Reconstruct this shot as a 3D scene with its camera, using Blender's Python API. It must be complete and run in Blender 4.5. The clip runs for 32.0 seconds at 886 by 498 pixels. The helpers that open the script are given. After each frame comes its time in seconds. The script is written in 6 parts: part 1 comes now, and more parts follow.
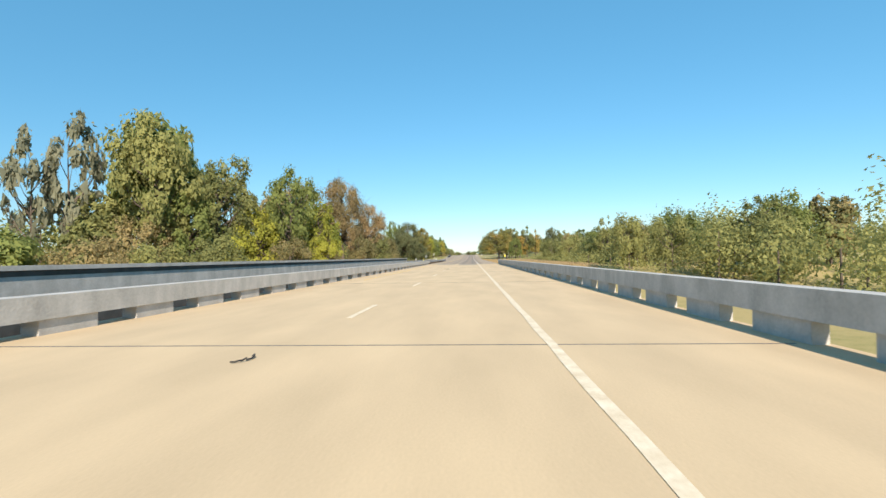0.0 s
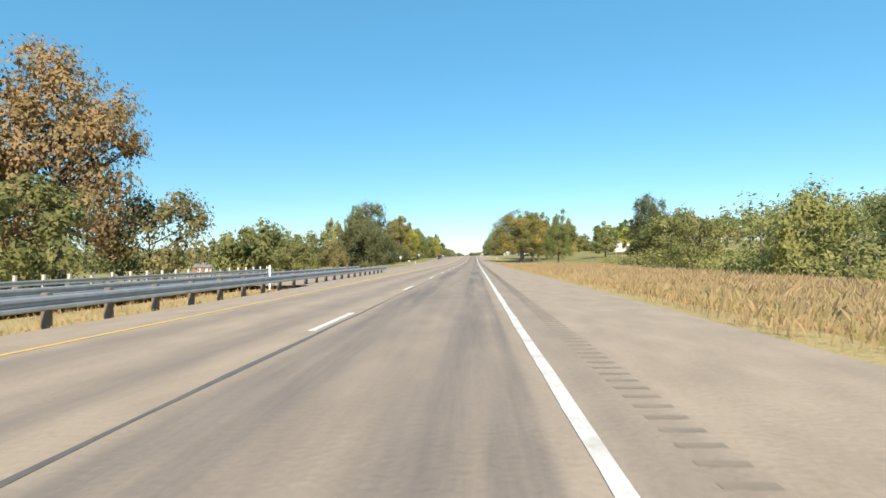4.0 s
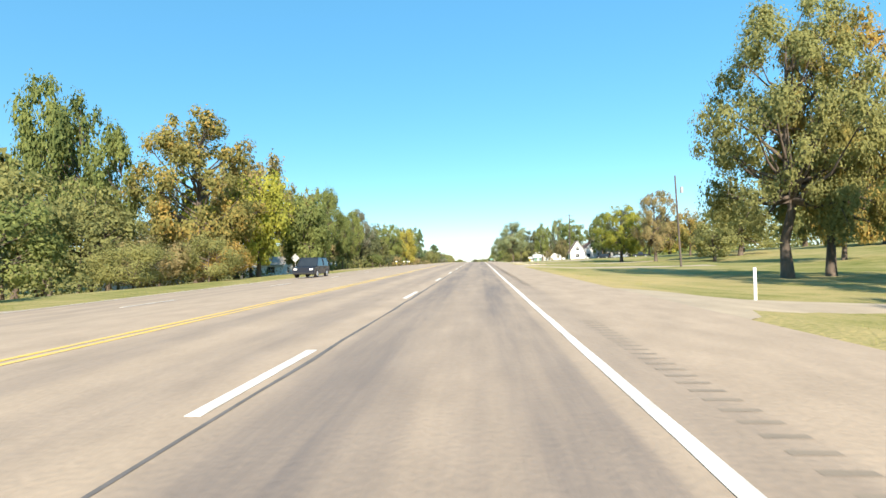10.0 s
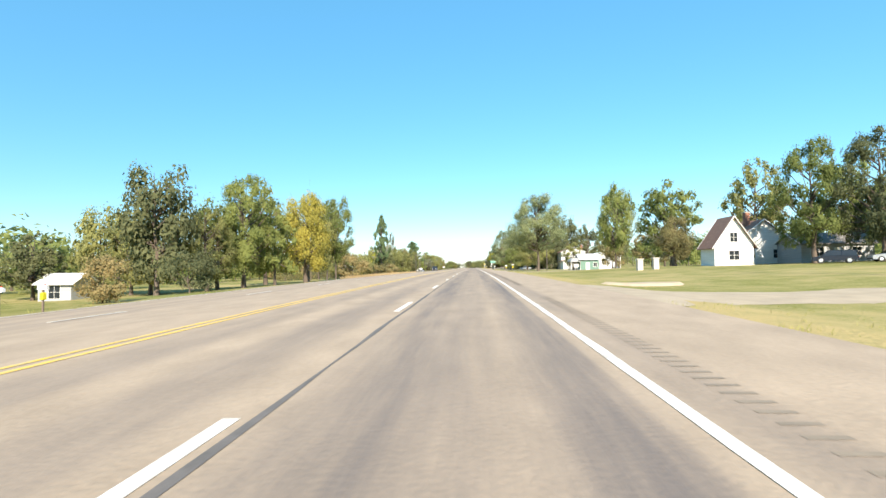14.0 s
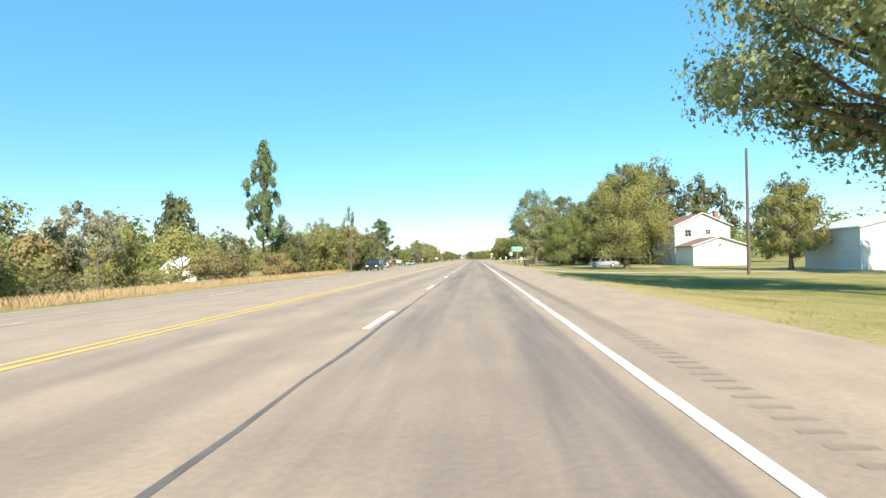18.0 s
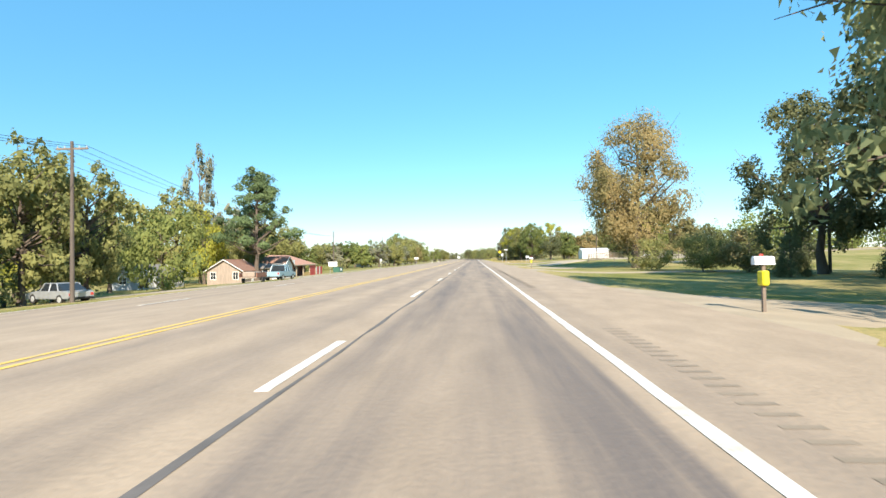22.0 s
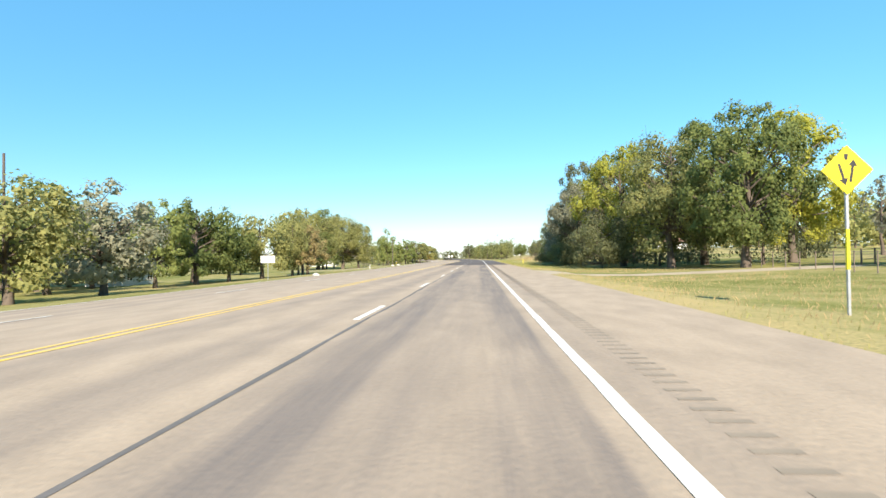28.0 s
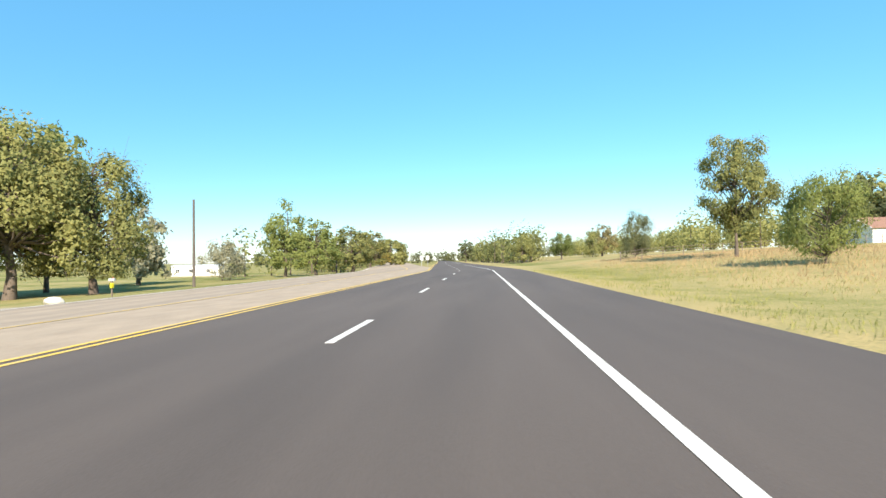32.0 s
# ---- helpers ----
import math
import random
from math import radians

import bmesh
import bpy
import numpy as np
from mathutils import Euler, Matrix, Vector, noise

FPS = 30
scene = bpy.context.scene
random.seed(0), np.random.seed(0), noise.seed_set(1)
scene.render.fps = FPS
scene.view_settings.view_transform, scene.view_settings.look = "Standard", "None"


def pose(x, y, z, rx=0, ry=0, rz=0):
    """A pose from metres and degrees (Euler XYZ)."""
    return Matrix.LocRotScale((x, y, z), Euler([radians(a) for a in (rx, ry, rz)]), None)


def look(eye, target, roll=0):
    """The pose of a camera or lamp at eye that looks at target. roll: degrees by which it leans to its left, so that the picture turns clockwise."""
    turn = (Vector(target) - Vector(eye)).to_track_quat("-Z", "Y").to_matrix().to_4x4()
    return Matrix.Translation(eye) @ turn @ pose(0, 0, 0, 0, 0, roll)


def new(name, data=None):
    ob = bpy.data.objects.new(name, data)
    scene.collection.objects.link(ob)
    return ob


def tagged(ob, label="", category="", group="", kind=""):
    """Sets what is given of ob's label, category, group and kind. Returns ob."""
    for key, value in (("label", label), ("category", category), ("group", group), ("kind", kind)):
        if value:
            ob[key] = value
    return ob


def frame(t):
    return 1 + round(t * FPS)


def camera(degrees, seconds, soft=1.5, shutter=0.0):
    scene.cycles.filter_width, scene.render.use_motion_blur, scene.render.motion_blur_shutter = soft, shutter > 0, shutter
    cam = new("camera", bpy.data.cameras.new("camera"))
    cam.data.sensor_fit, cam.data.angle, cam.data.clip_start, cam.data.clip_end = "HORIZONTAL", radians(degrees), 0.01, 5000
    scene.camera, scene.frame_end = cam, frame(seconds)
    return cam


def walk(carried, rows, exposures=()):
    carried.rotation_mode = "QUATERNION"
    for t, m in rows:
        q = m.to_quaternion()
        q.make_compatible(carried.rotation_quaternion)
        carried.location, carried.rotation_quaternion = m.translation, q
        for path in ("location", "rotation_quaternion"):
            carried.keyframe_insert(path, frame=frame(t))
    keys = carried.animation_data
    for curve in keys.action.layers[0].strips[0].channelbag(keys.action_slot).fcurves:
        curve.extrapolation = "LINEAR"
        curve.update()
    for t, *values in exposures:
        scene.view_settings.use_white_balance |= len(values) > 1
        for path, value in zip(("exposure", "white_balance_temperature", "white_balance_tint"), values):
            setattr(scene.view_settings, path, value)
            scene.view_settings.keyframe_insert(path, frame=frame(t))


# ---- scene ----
cam = camera(79.6, 32.0, shutter=0.04)

# Road elevation along the drive, and the lie of the land across it.
HILL_Y = [-1000, 218, 250, 281, 311, 342, 373, 405, 436, 467, 500, 525, 5000]
HILL_Z = [0, 0, .03, .2, .6, 1.13, 1.7, 2.28, 2.75, 3.05, 3.2, 3.23, 3.23]


def zr(y):
    """Height of the roadway at y, smoothed."""
    return float(sum(np.interp(y + d, HILL_Y, HILL_Z) for d in (-16, -8, 0, 8, 16)) / 5)


def ease(a, b, v):
    k = min(1.0, max(0.0, (v - a) / (b - a)))
    return k * k * (3 - 2 * k)


def cross(x, y):
    """The oncoming lanes fall away to their outer edge."""
    return 0.0 if x > -9 else -.055 * (-9 - max(x, -18.9)) * ease(150, 215, y) * (1 - .5 * ease(960, 1060, y))


def dip(x, y):
    """How far the land left of the road lies below the usual verge."""
    if x > -32 or y < 215 or y > 520:
        return 0.0
    return ease(215, 250, y) * (1 - ease(470, 520, y)) * float(np.interp(-x, [32, 46, 60, 120], [0, 1.0, 1.7, 2.4]))


def gz(x, y):
    """Height of the ground beside the road."""
    k = 0.55 + 0.45 * ease(400, 520, y)
    low = ease(670, 720, y) * (1 - ease(850, 900, y))
    left = np.interp(-x, [18.9, 24, 30, 42, 60, 400], [-.24, -.55, -.9, -1.7, -2.1, -3.0]) * k
    left += cross(-18.9, y)
    left += low * (np.interp(-x, [18.9, 24, 30, 44, 60, 400], [-.66, -1.05, -1.5, -2.8, -3.3, -4.0]) - left)
    right = np.interp(x, [3.7, 5, 7, 12, 40, 120, 400], [-.06, -.08, -.3, -.5, -.5, .4, 2.0])
    right += ease(760, 860, y) * np.interp(x, [8, 40, 100], [0, .9, 1.5])
    right += ease(225, 300, y) * (1 - ease(430, 500, y)) * np.interp(x, [26, 40, 55, 77, 125, 300], [0, .3, 1.5, 3.4, 5.6, 8])
    right += ease(440, 476, y) * (1 - ease(530, 570, y)) * np.interp(x, [8, 26, 60], [0, .9, 1.4])
    right += ease(985, 1060, y) * np.interp(x, [5, 20, 60, 100], [0, 1.3, 2.2, 2.4])
    if y < 230:
        left = left * 0.7 - 0.4 * (1 - ease(150, 230, y))
        right = right - 0.35 * (1 - ease(150, 240, y)) * ease(4.5, 9, x)
    right += ease(762, 784, y) * (1 - ease(832, 850, y)) * np.interp(x, [12, 20, 45, 100], [0, .6, 1.0, 1.0])
    left -= dip(x, y)
    z = left if x < -9 else right
    if -18.9 <= x <= 3.7:
        z = -0.12 + cross(x, y) if y > 150 else -0.12 - 0.1 * ease(8.6, 9.8, -x) * (1 - ease(150, 185, y))
    bank = 1 - ease(80, 97, y)
    if x < -30 or x > 14:
        bank = 1 - ease(80, 120, y)
    return zr(y) + z - 3.4 * bank


# The drive: seconds, distance along the road, offset from the right edge line, and how the lens points.
DRIVE_T = [0, 1, 3, 6, 8, 10, 12, 17, 20, 22, 25.5, 29, 31, 32]
DRIVE_S = [0, 30.8, 92.2, 186.9, 249.6, 311.5, 373.8, 530.3, 626.0, 688.6, 798.8, 909.5, 972.3, 1002.6]
AIM = [(0, 835, 455, 1.10), (1, 832, 455.5, .85), (2, 836, 456.5, .76), (3, 840, 458, .77), (5.5, 842, 457.5, .73), (6, 845, 459, .72),
       (7, 844, 461, .79), (8, 840, 459.5, 1.0), (9, 850, 457, 1.17), (10, 848, 456, 1.36), (11, 849, 456.5, 1.55), (12, 845, 460, 1.69),
       (13, 842, 463, 1.69), (14, 838, 462.5, 1.71), (14.5, 836, 461.5, 1.71), (16.5, 841, 457.5, 1.72), (18, 842, 457, 1.69),
       (20, 842, 457.5, 1.75), (21, 840, 457.5, 1.75), (22, 840, 456.5, 1.63), (23, 841, 456, 1.5), (24, 843, 456, 1.4), (25, 840, 457.5, 1.28),
       (25.5, 841, 458, 1.2), (27.5, 846, 457, 1.13), (28, 848, 455.5, 1.15), (29, 849, 455, 1.19), (30, 843, 454.5, 1.30), (31, 846, 456, 1.30),
       (32, 850, 459.5, 1.38)]
EYE = 1.24
FOCAL = 941.0
rows = []
for t, u, v, off in AIM:
    y = float(np.interp(t, DRIVE_T, DRIVE_S))
    slope = math.degrees(math.atan((zr(y + 14) - zr(y - 2)) / 16))
    yaw = math.degrees(math.atan((u - 784) / FOCAL))
    pitch = math.degrees(math.atan((v + 0.7 - 441) / FOCAL)) + slope
    rows.append((t, pose(-off, y, zr(y) + EYE, 90 + pitch, 0.75, yaw)))
STOPS = 1.08
walk(cam, rows, [(0, STOPS - .45), (3, STOPS - .42), (5.5, STOPS - .12), (7, STOPS), (32, STOPS)])

# ---- light ----
SUN_UP = radians(34)
SUN = Vector((0.22, -0.975, 0)).normalized() * math.cos(SUN_UP) + Vector((0, 0, math.sin(SUN_UP)))
world = bpy.data.worlds.new("sky")
scene.world = world
world.use_nodes = True
nt = world.node_tree
sky = nt.nodes.new("ShaderNodeTexSky")
sky.sky_type = 'NISHITA'
sky.sun_disc = False
sky.sun_elevation = SUN_UP
sky.sun_rotation = -math.atan2(SUN.x, SUN.y)
sky.air_density, sky.dust_density, sky.ozone_density = 1.0, 0.1, 3.0
deep = nt.nodes.new("ShaderNodeHueSaturation")
deep.inputs["Hue"].default_value, deep.inputs["Saturation"].default_value = 0.486, 1.22
nt.links.new(sky.outputs[0], deep.inputs["Color"])
haze = nt.nodes.new("ShaderNodeMix")
haze.data_type = 'RGBA'
haze.inputs[0].default_value = 0.5
haze.inputs[7].default_value = (0.75, 2.35, 3.85, 1)
nt.links.new(deep.outputs[0], haze.inputs[6])
nt.links.new(haze.outputs[2], nt.nodes["Background"].inputs[0])
nt.nodes["Background"].inputs[1].default_value = 0.121
sun = new("sun", bpy.data.lights.new("sun", 'SUN'))
sun.data.energy, sun.data.angle, sun.data.color = 5.0, radians(0.53), (1.0, 0.89, 0.745)
sun.matrix_world = look(SUN * 50, (0, 0, 0))


# ---- materials ----
def mat(name, col, rough=0.85, metal=0.0, col2=None, scale=6.0, stretch=(1, 1, 1), fine=60.0, bump=0.0, spread=0.5, random_by="", vary=0.0, see=0.0, both=False):
    """A surface of two mottled colours with coarse and fine variation."""
    m = bpy.data.materials.new(name)
    m.use_nodes = True
    t = m.node_tree
    b = t.nodes["Principled BSDF"]
    b.inputs["Roughness"].default_value, b.inputs["Metallic"].default_value = rough, metal
    col2 = col2 or tuple(c * 0.78 for c in col)
    geo = t.nodes.new("ShaderNodeTexCoord")
    mp = t.nodes.new("ShaderNodeMapping")
    mp.inputs["Scale"].default_value = stretch
    t.links.new(geo.outputs["Object"], mp.inputs["Vector"])
    n1, n2 = t.nodes.new("ShaderNodeTexNoise"), t.nodes.new("ShaderNodeTexNoise")
    n1.inputs["Scale"].default_value, n2.inputs["Scale"].default_value = scale, fine
    n1.inputs["Detail"].default_value = 5
    t.links.new(mp.outputs[0], n1.inputs["Vector"])
    t.links.new(mp.outputs[0] if both else geo.outputs["Object"], n2.inputs["Vector"])
    add = t.nodes.new("ShaderNodeMath")
    add.operation = 'MULTIPLY_ADD'
    t.links.new(n2.outputs[0], add.inputs[0])
    add.inputs[1].default_value = 0.45
    t.links.new(n1.outputs[0], add.inputs[2])
    src = add.outputs[0]
    if random_by:
        r = t.nodes.new("ShaderNodeObjectInfo" if random_by == "object" else "ShaderNodeNewGeometry")
        k = t.nodes.new("ShaderNodeMath")
        k.operation = 'MULTIPLY_ADD'
        t.links.new(r.outputs["Random" if random_by == "object" else "Random Per Island"], k.inputs[0])
        k.inputs[1].default_value = vary
        t.links.new(src, k.inputs[2])
        src = k.outputs[0]
    mr = t.nodes.new("ShaderNodeMapRange")
    mid = 0.725 + (vary / 2 if random_by else 0)
    mr.inputs[1].default_value, mr.inputs[2].default_value = mid - spread / 2, mid + spread / 2
    t.links.new(src, mr.inputs[0])
    mix = t.nodes.new("ShaderNodeMix")
    mix.data_type = 'RGBA'
    mix.inputs[6].default_value, mix.inputs[7].default_value = (*col2, 1), (*col, 1)
    t.links.new(mr.outputs[0], mix.inputs[0])
    t.links.new(mix.outputs[2], b.inputs["Base Color"])
    if bump:
        bp = t.nodes.new("ShaderNodeBump")
        bp.inputs["Strength"].default_value, bp.inputs["Distance"].default_value = bump, 0.02
        t.links.new(n2.outputs[0], bp.inputs["Height"])
        t.links.new(bp.outputs[0], b.inputs["Normal"])
    if see:
        b.inputs["Transmission Weight"].default_value = see
    return m


def leaf_mat(name, dark, light, third=None, through_light=0.47):
    """Leaves: colour differs from leaf to leaf, from bough to bough and from tree to tree; some light shines through."""
    m = bpy.data.materials.new(name)
    m.use_nodes = True
    t = m.node_tree
    t.nodes.remove(t.nodes["Principled BSDF"])
    out = t.nodes["Material Output"]
    geo, info, co = t.nodes.new("ShaderNodeNewGeometry"), t.nodes.new("ShaderNodeObjectInfo"), t.nodes.new("ShaderNodeTexCoord")
    ns = t.nodes.new("ShaderNodeTexNoise")
    ns.inputs["Scale"].default_value, ns.inputs["Detail"].default_value = 0.45, 3
    t.links.new(co.outputs["Object"], ns.inputs["Vector"])
    a, b2 = t.nodes.new("ShaderNodeMath"), t.nodes.new("ShaderNodeMath")
    a.operation = b2.operation = 'MULTIPLY_ADD'
    t.links.new(geo.outputs["Random Per Island"], a.inputs[0])
    a.inputs[1].default_value = 0.28
    t.links.new(ns.outputs[0], a.inputs[2])
    t.links.new(info.outputs["Random"], b2.inputs[0])
    b2.inputs[1].default_value = 0.35
    t.links.new(a.outputs[0], b2.inputs[2])
    ramp = t.nodes.new("ShaderNodeValToRGB")
    t.links.new(b2.outputs[0], ramp.inputs[0])
    ramp.color_ramp.elements[0].position, ramp.color_ramp.elements[0].color = 0.40, (*dark, 1)
    ramp.color_ramp.elements[1].position, ramp.color_ramp.elements[1].color = 0.98, (*light, 1)
    if third:
        e = ramp.color_ramp.elements.new(0.78)
        e.color = (*third, 1)
    for e in ramp.color_ramp.elements:
        e.color = (*(c * 1.12 + .012 for c in e.color[:3]), 1)
    d, tr, mx = t.nodes.new("ShaderNodeBsdfDiffuse"), t.nodes.new("ShaderNodeBsdfTranslucent"), t.nodes.new("ShaderNodeMixShader")
    t.links.new(ramp.outputs[0], d.inputs[0])
    t.links.new(ramp.outputs[0], tr.inputs[0])
    mx.inputs[0].default_value = through_light
    t.links.new(d.outputs[0], mx.inputs[1])
    t.links.new(tr.outputs[0], mx.inputs[2])
    t.links.new(mx.outputs[0], out.inputs[0])
    return m


def worn_road(name, light, dark, tracks, strength=.75):
    """Old asphalt: sun-bleached aggregate, darker polished wheel tracks, blotches and fine grain."""
    m = mat(name, light, .92, col2=tuple(c * .70 for c in light), scale=1.3, stretch=(1.3, .55, 1), fine=16, bump=.45, spread=.62)
    t = m.node_tree
    b = t.nodes["Principled BSDF"]
    old = b.inputs["Base Color"].links[0].from_socket
    co = t.nodes.new("ShaderNodeTexCoord")
    sep = t.nodes.new("ShaderNodeSeparateXYZ")
    t.links.new(co.outputs["Object"], sep.inputs[0])
    total = None
    for centre, width, amount in tracks:
        d = t.nodes.new("ShaderNodeMath")
        d.operation = 'SUBTRACT'
        t.links.new(sep.outputs[0], d.inputs[0])
        d.inputs[1].default_value = centre
        a = t.nodes.new("ShaderNodeMath")
        a.operation = 'ABSOLUTE'
        t.links.new(d.outputs[0], a.inputs[0])
        r = t.nodes.new("ShaderNodeMapRange")
        r.interpolation_type = 'SMOOTHSTEP'
        r.inputs[1].default_value, r.inputs[2].default_value, r.inputs[3].default_value, r.inputs[4].default_value = width * .25, width, amount, 0
        t.links.new(a.outputs[0], r.inputs[0])
        if total is None:
            total = r.outputs[0]
        else:
            s = t.nodes.new("ShaderNodeMath")
            s.operation = 'MAXIMUM'
            t.links.new(total, s.inputs[0])
            t.links.new(r.outputs[0], s.inputs[1])
            total = s.outputs[0]
    mp = t.nodes.new("ShaderNodeMapping")
    mp.inputs["Scale"].default_value = (1.5, .10, 1)
    t.links.new(co.outputs["Object"], mp.inputs["Vector"])
    ns = t.nodes.new("ShaderNodeTexNoise")
    ns.inputs["Scale"].default_value, ns.inputs["Detail"].default_value, ns.inputs["Roughness"].default_value = .8, 6, .65
    t.links.new(mp.outputs[0], ns.inputs["Vector"])
    rr = t.nodes.new("ShaderNodeMapRange")
    rr.inputs[1].default_value, rr.inputs[2].default_value = .22, .66
    t.links.new(ns.outputs[0], rr.inputs[0])
    k = t.nodes.new("ShaderNodeMath")
    k.operation = 'MULTIPLY'
    t.links.new(total, k.inputs[0])
    t.links.new(rr.outputs[0], k.inputs[1])
    g = t.nodes.new("ShaderNodeMath")
    g.operation = 'MULTIPLY'
    t.links.new(k.outputs[0], g.inputs[0])
    g.inputs[1].default_value = strength
    mx = t.nodes.new("ShaderNodeMix")
    mx.data_type = 'RGBA'
    t.links.new(g.outputs[0], mx.inputs[0])
    t.links.new(old, mx.inputs[6])
    mx.inputs[7].default_value = (*dark, 1)
    t.links.new(mx.outputs[2], b.inputs["Base Color"])
    return m


TRACKS = ((-2.75, .85, .95), (-.80, .75, .95), (-.40, .20, 1.0), (.42, .60, .42), (-1.8, 1.5, .60), (-6.4, .8, .55), (-4.6, .8, .55), (-12.6, .8, .4), (-14.3, .8, .4), (-16.3, .8, .4), (-17.9, .8, .4))
M = dict(
    asphalt=worn_road("worn_asphalt", (.42, .322, .228), (.145, .120, .106), TRACKS, 1.0),
    asphalt_new=mat("fresh_asphalt", (.122, .094, .077), .85, col2=(.078, .060, .050), scale=.5, stretch=(1.4, .15, 1), fine=60, bump=.3),
    concrete_deck=mat("bridge_deck_concrete", (.62, .46, .28), .9, col2=(.48, .355, .215), scale=.8, stretch=(1.2, .3, 1), fine=40, bump=.15),
    concrete=mat("rail_concrete", (.56, .53, .49), .9, col2=(.33, .315, .29), scale=2.2, stretch=(1, 1, .5), fine=20, bump=.3, spread=.6),
    white_paint=mat("road_paint_white", (.80, .77, .71), .7, col2=(.50, .45, .38), scale=2.2, fine=24, spread=.42),
    worn_paint=mat("worn_deck_paint", (.76, .66, .50), .8, col2=(.60, .47, .31), scale=3.5, fine=26, spread=.4),
    yellow_paint=mat("road_paint_yellow", (.80, .50, .06), .7, col2=(.58, .42, .16), scale=2.5, fine=30, spread=.35),
    tar=mat("tar_seam", (.10, .09, .08), .8, col2=(.16, .14, .125), scale=3),
    bark=mat("bark", (.16, .125, .095), .95, col2=(.085, .065, .05), scale=4, stretch=(1, 1, .25), fine=18, bump=.5),
    bark_pale=mat("pale_bark", (.33, .29, .24), .95, col2=(.2, .17, .14), scale=4, stretch=(1, 1, .25), fine=18, bump=.5),
    gravel=mat("gravel", (.43, .345, .24), .95, col2=(.31, .25, .175), scale=.8, fine=30, bump=.4),
    steel=mat("galvanised_steel", (.50, .51, .52), .5, .6, col2=(.36, .37, .38), scale=3),
    wood=mat("weathered_wood", (.24, .19, .145), .9, col2=(.13, .10, .08), scale=5, stretch=(1, 1, .2)),
    pole_wood=mat("dark_creosoted_wood", (.135, .11, .09), .9, col2=(.08, .065, .055), scale=5, stretch=(1, 1, .2)),
    straw=leaf_mat("dry_grass", (.20, .13, .06), (.44, .31, .16), through_light=.3),
    weed=leaf_mat("russet_weeds", (.22, .16, .085), (.40, .29, .16), through_light=.3),
    tuft=leaf_mat("green_grass", (.10, .12, .03), (.30, .28, .09), through_light=.3),
)
LEAF = dict(
    green=leaf_mat("leaf_green", (.078, .110, .036), (.240, .265, .080)),
    dark=leaf_mat("leaf_dark", (.060, .078, .040), (.180, .185, .085)),
    yellow=leaf_mat("leaf_yellow_green", (.115, .148, .032), (.42, .40, .066)),
    olive=leaf_mat("leaf_olive", (.100, .120, .046), (.312, .302, .108)),
    brown=leaf_mat("leaf_brown", (.118, .112, .052), (.36, .280, .130), (.220, .198, .085)),
    orange=leaf_mat("leaf_orange", (.115, .130, .042), (.47, .310, .085), (.265, .240, .075)),
    gold=leaf_mat("leaf_gold", (.18, .18, .045), (.52, .44, .09)),
    pine=leaf_mat("needle_green", (.055, .092, .044), (.160, .208, .085), through_light=.3),
    grey=leaf_mat("leaf_grey_green", (.122, .132, .090), (.315, .305, .205)),
    sage=leaf_mat("leaf_sage_green", (.105, .138, .068), (.315, .340, .165)),
    russet=leaf_mat("leaf_russet", (.135, .105, .055), (.38, .265, .135), (.235, .185, .085)),
)


# ---- builders ----
def mesh_of(name, bm, material=None, smooth=False):
    me = bpy.data.meshes.new(name)
    bm.to_mesh(me)
    bm.free()
    if material:
        me.materials.append(material)
    if smooth:
        me.shade_smooth()
    return me


def part(name, bm, material, parent, label="", smooth=False):
    """One mesh object under a thing or a part."""
    ob = new(name, bm if isinstance(bm, bpy.types.Mesh) else mesh_of(name, bm, material, smooth))
    ob.parent = parent
    if label:
        ob["label"] = label
    return ob


def thing(name, x, y, z, label, category, rz=0.0, group="", kind="", s=1.0):
    """An empty base that carries the parts of one thing."""
    ob = new(name)
    ob.empty_display_size = 0.2
    ob.matrix_world = pose(x, y, z, 0, 0, rz) @ Matrix.Diagonal((s, s, s, 1))
    return tagged(ob, label, category, group, kind)


def box(bm, x0, x1, y0, y1, z0, z1, bevel=0.0):
    """A bevelled block between two corners."""
    r = bmesh.ops.create_cube(bm, size=1.0)
    bmesh.ops.transform(bm, verts=r["verts"], matrix=Matrix.Translation(((x0 + x1) / 2, (y0 + y1) / 2, (z0 + z1) / 2))
                        @ Matrix.Diagonal((abs(x1 - x0), abs(y1 - y0), abs(z1 - z0), 1)))
    if bevel:
        edges = list({e for v in r["verts"] for e in v.link_edges})
        bmesh.ops.bevel(bm, geom=edges, offset=bevel, segments=1, affect='EDGES')
    return bm


def B(*boxes, bevel=0.0):
    bm = bmesh.new()
    for b in boxes:
        box(bm, *b, bevel=bevel)
    return bm


def tube(bm, p0, p1, r0, r1, n=8, caps=True):
    """A tapered rod between two points."""
    p0, p1 = Vector(p0), Vector(p1)
    d = p1 - p0
    m = Matrix.Translation((p0 + p1) / 2) @ d.to_track_quat('Z', 'Y').to_matrix().to_4x4()
    bmesh.ops.create_cone(bm, cap_ends=caps, segments=n, radius1=r0, radius2=max(r1, .001), depth=d.length, matrix=m)
    return bm


def T(*rods, n=8):
    bm = bmesh.new()
    for r in rods:
        tube(bm, *r, n=n)
    return bm


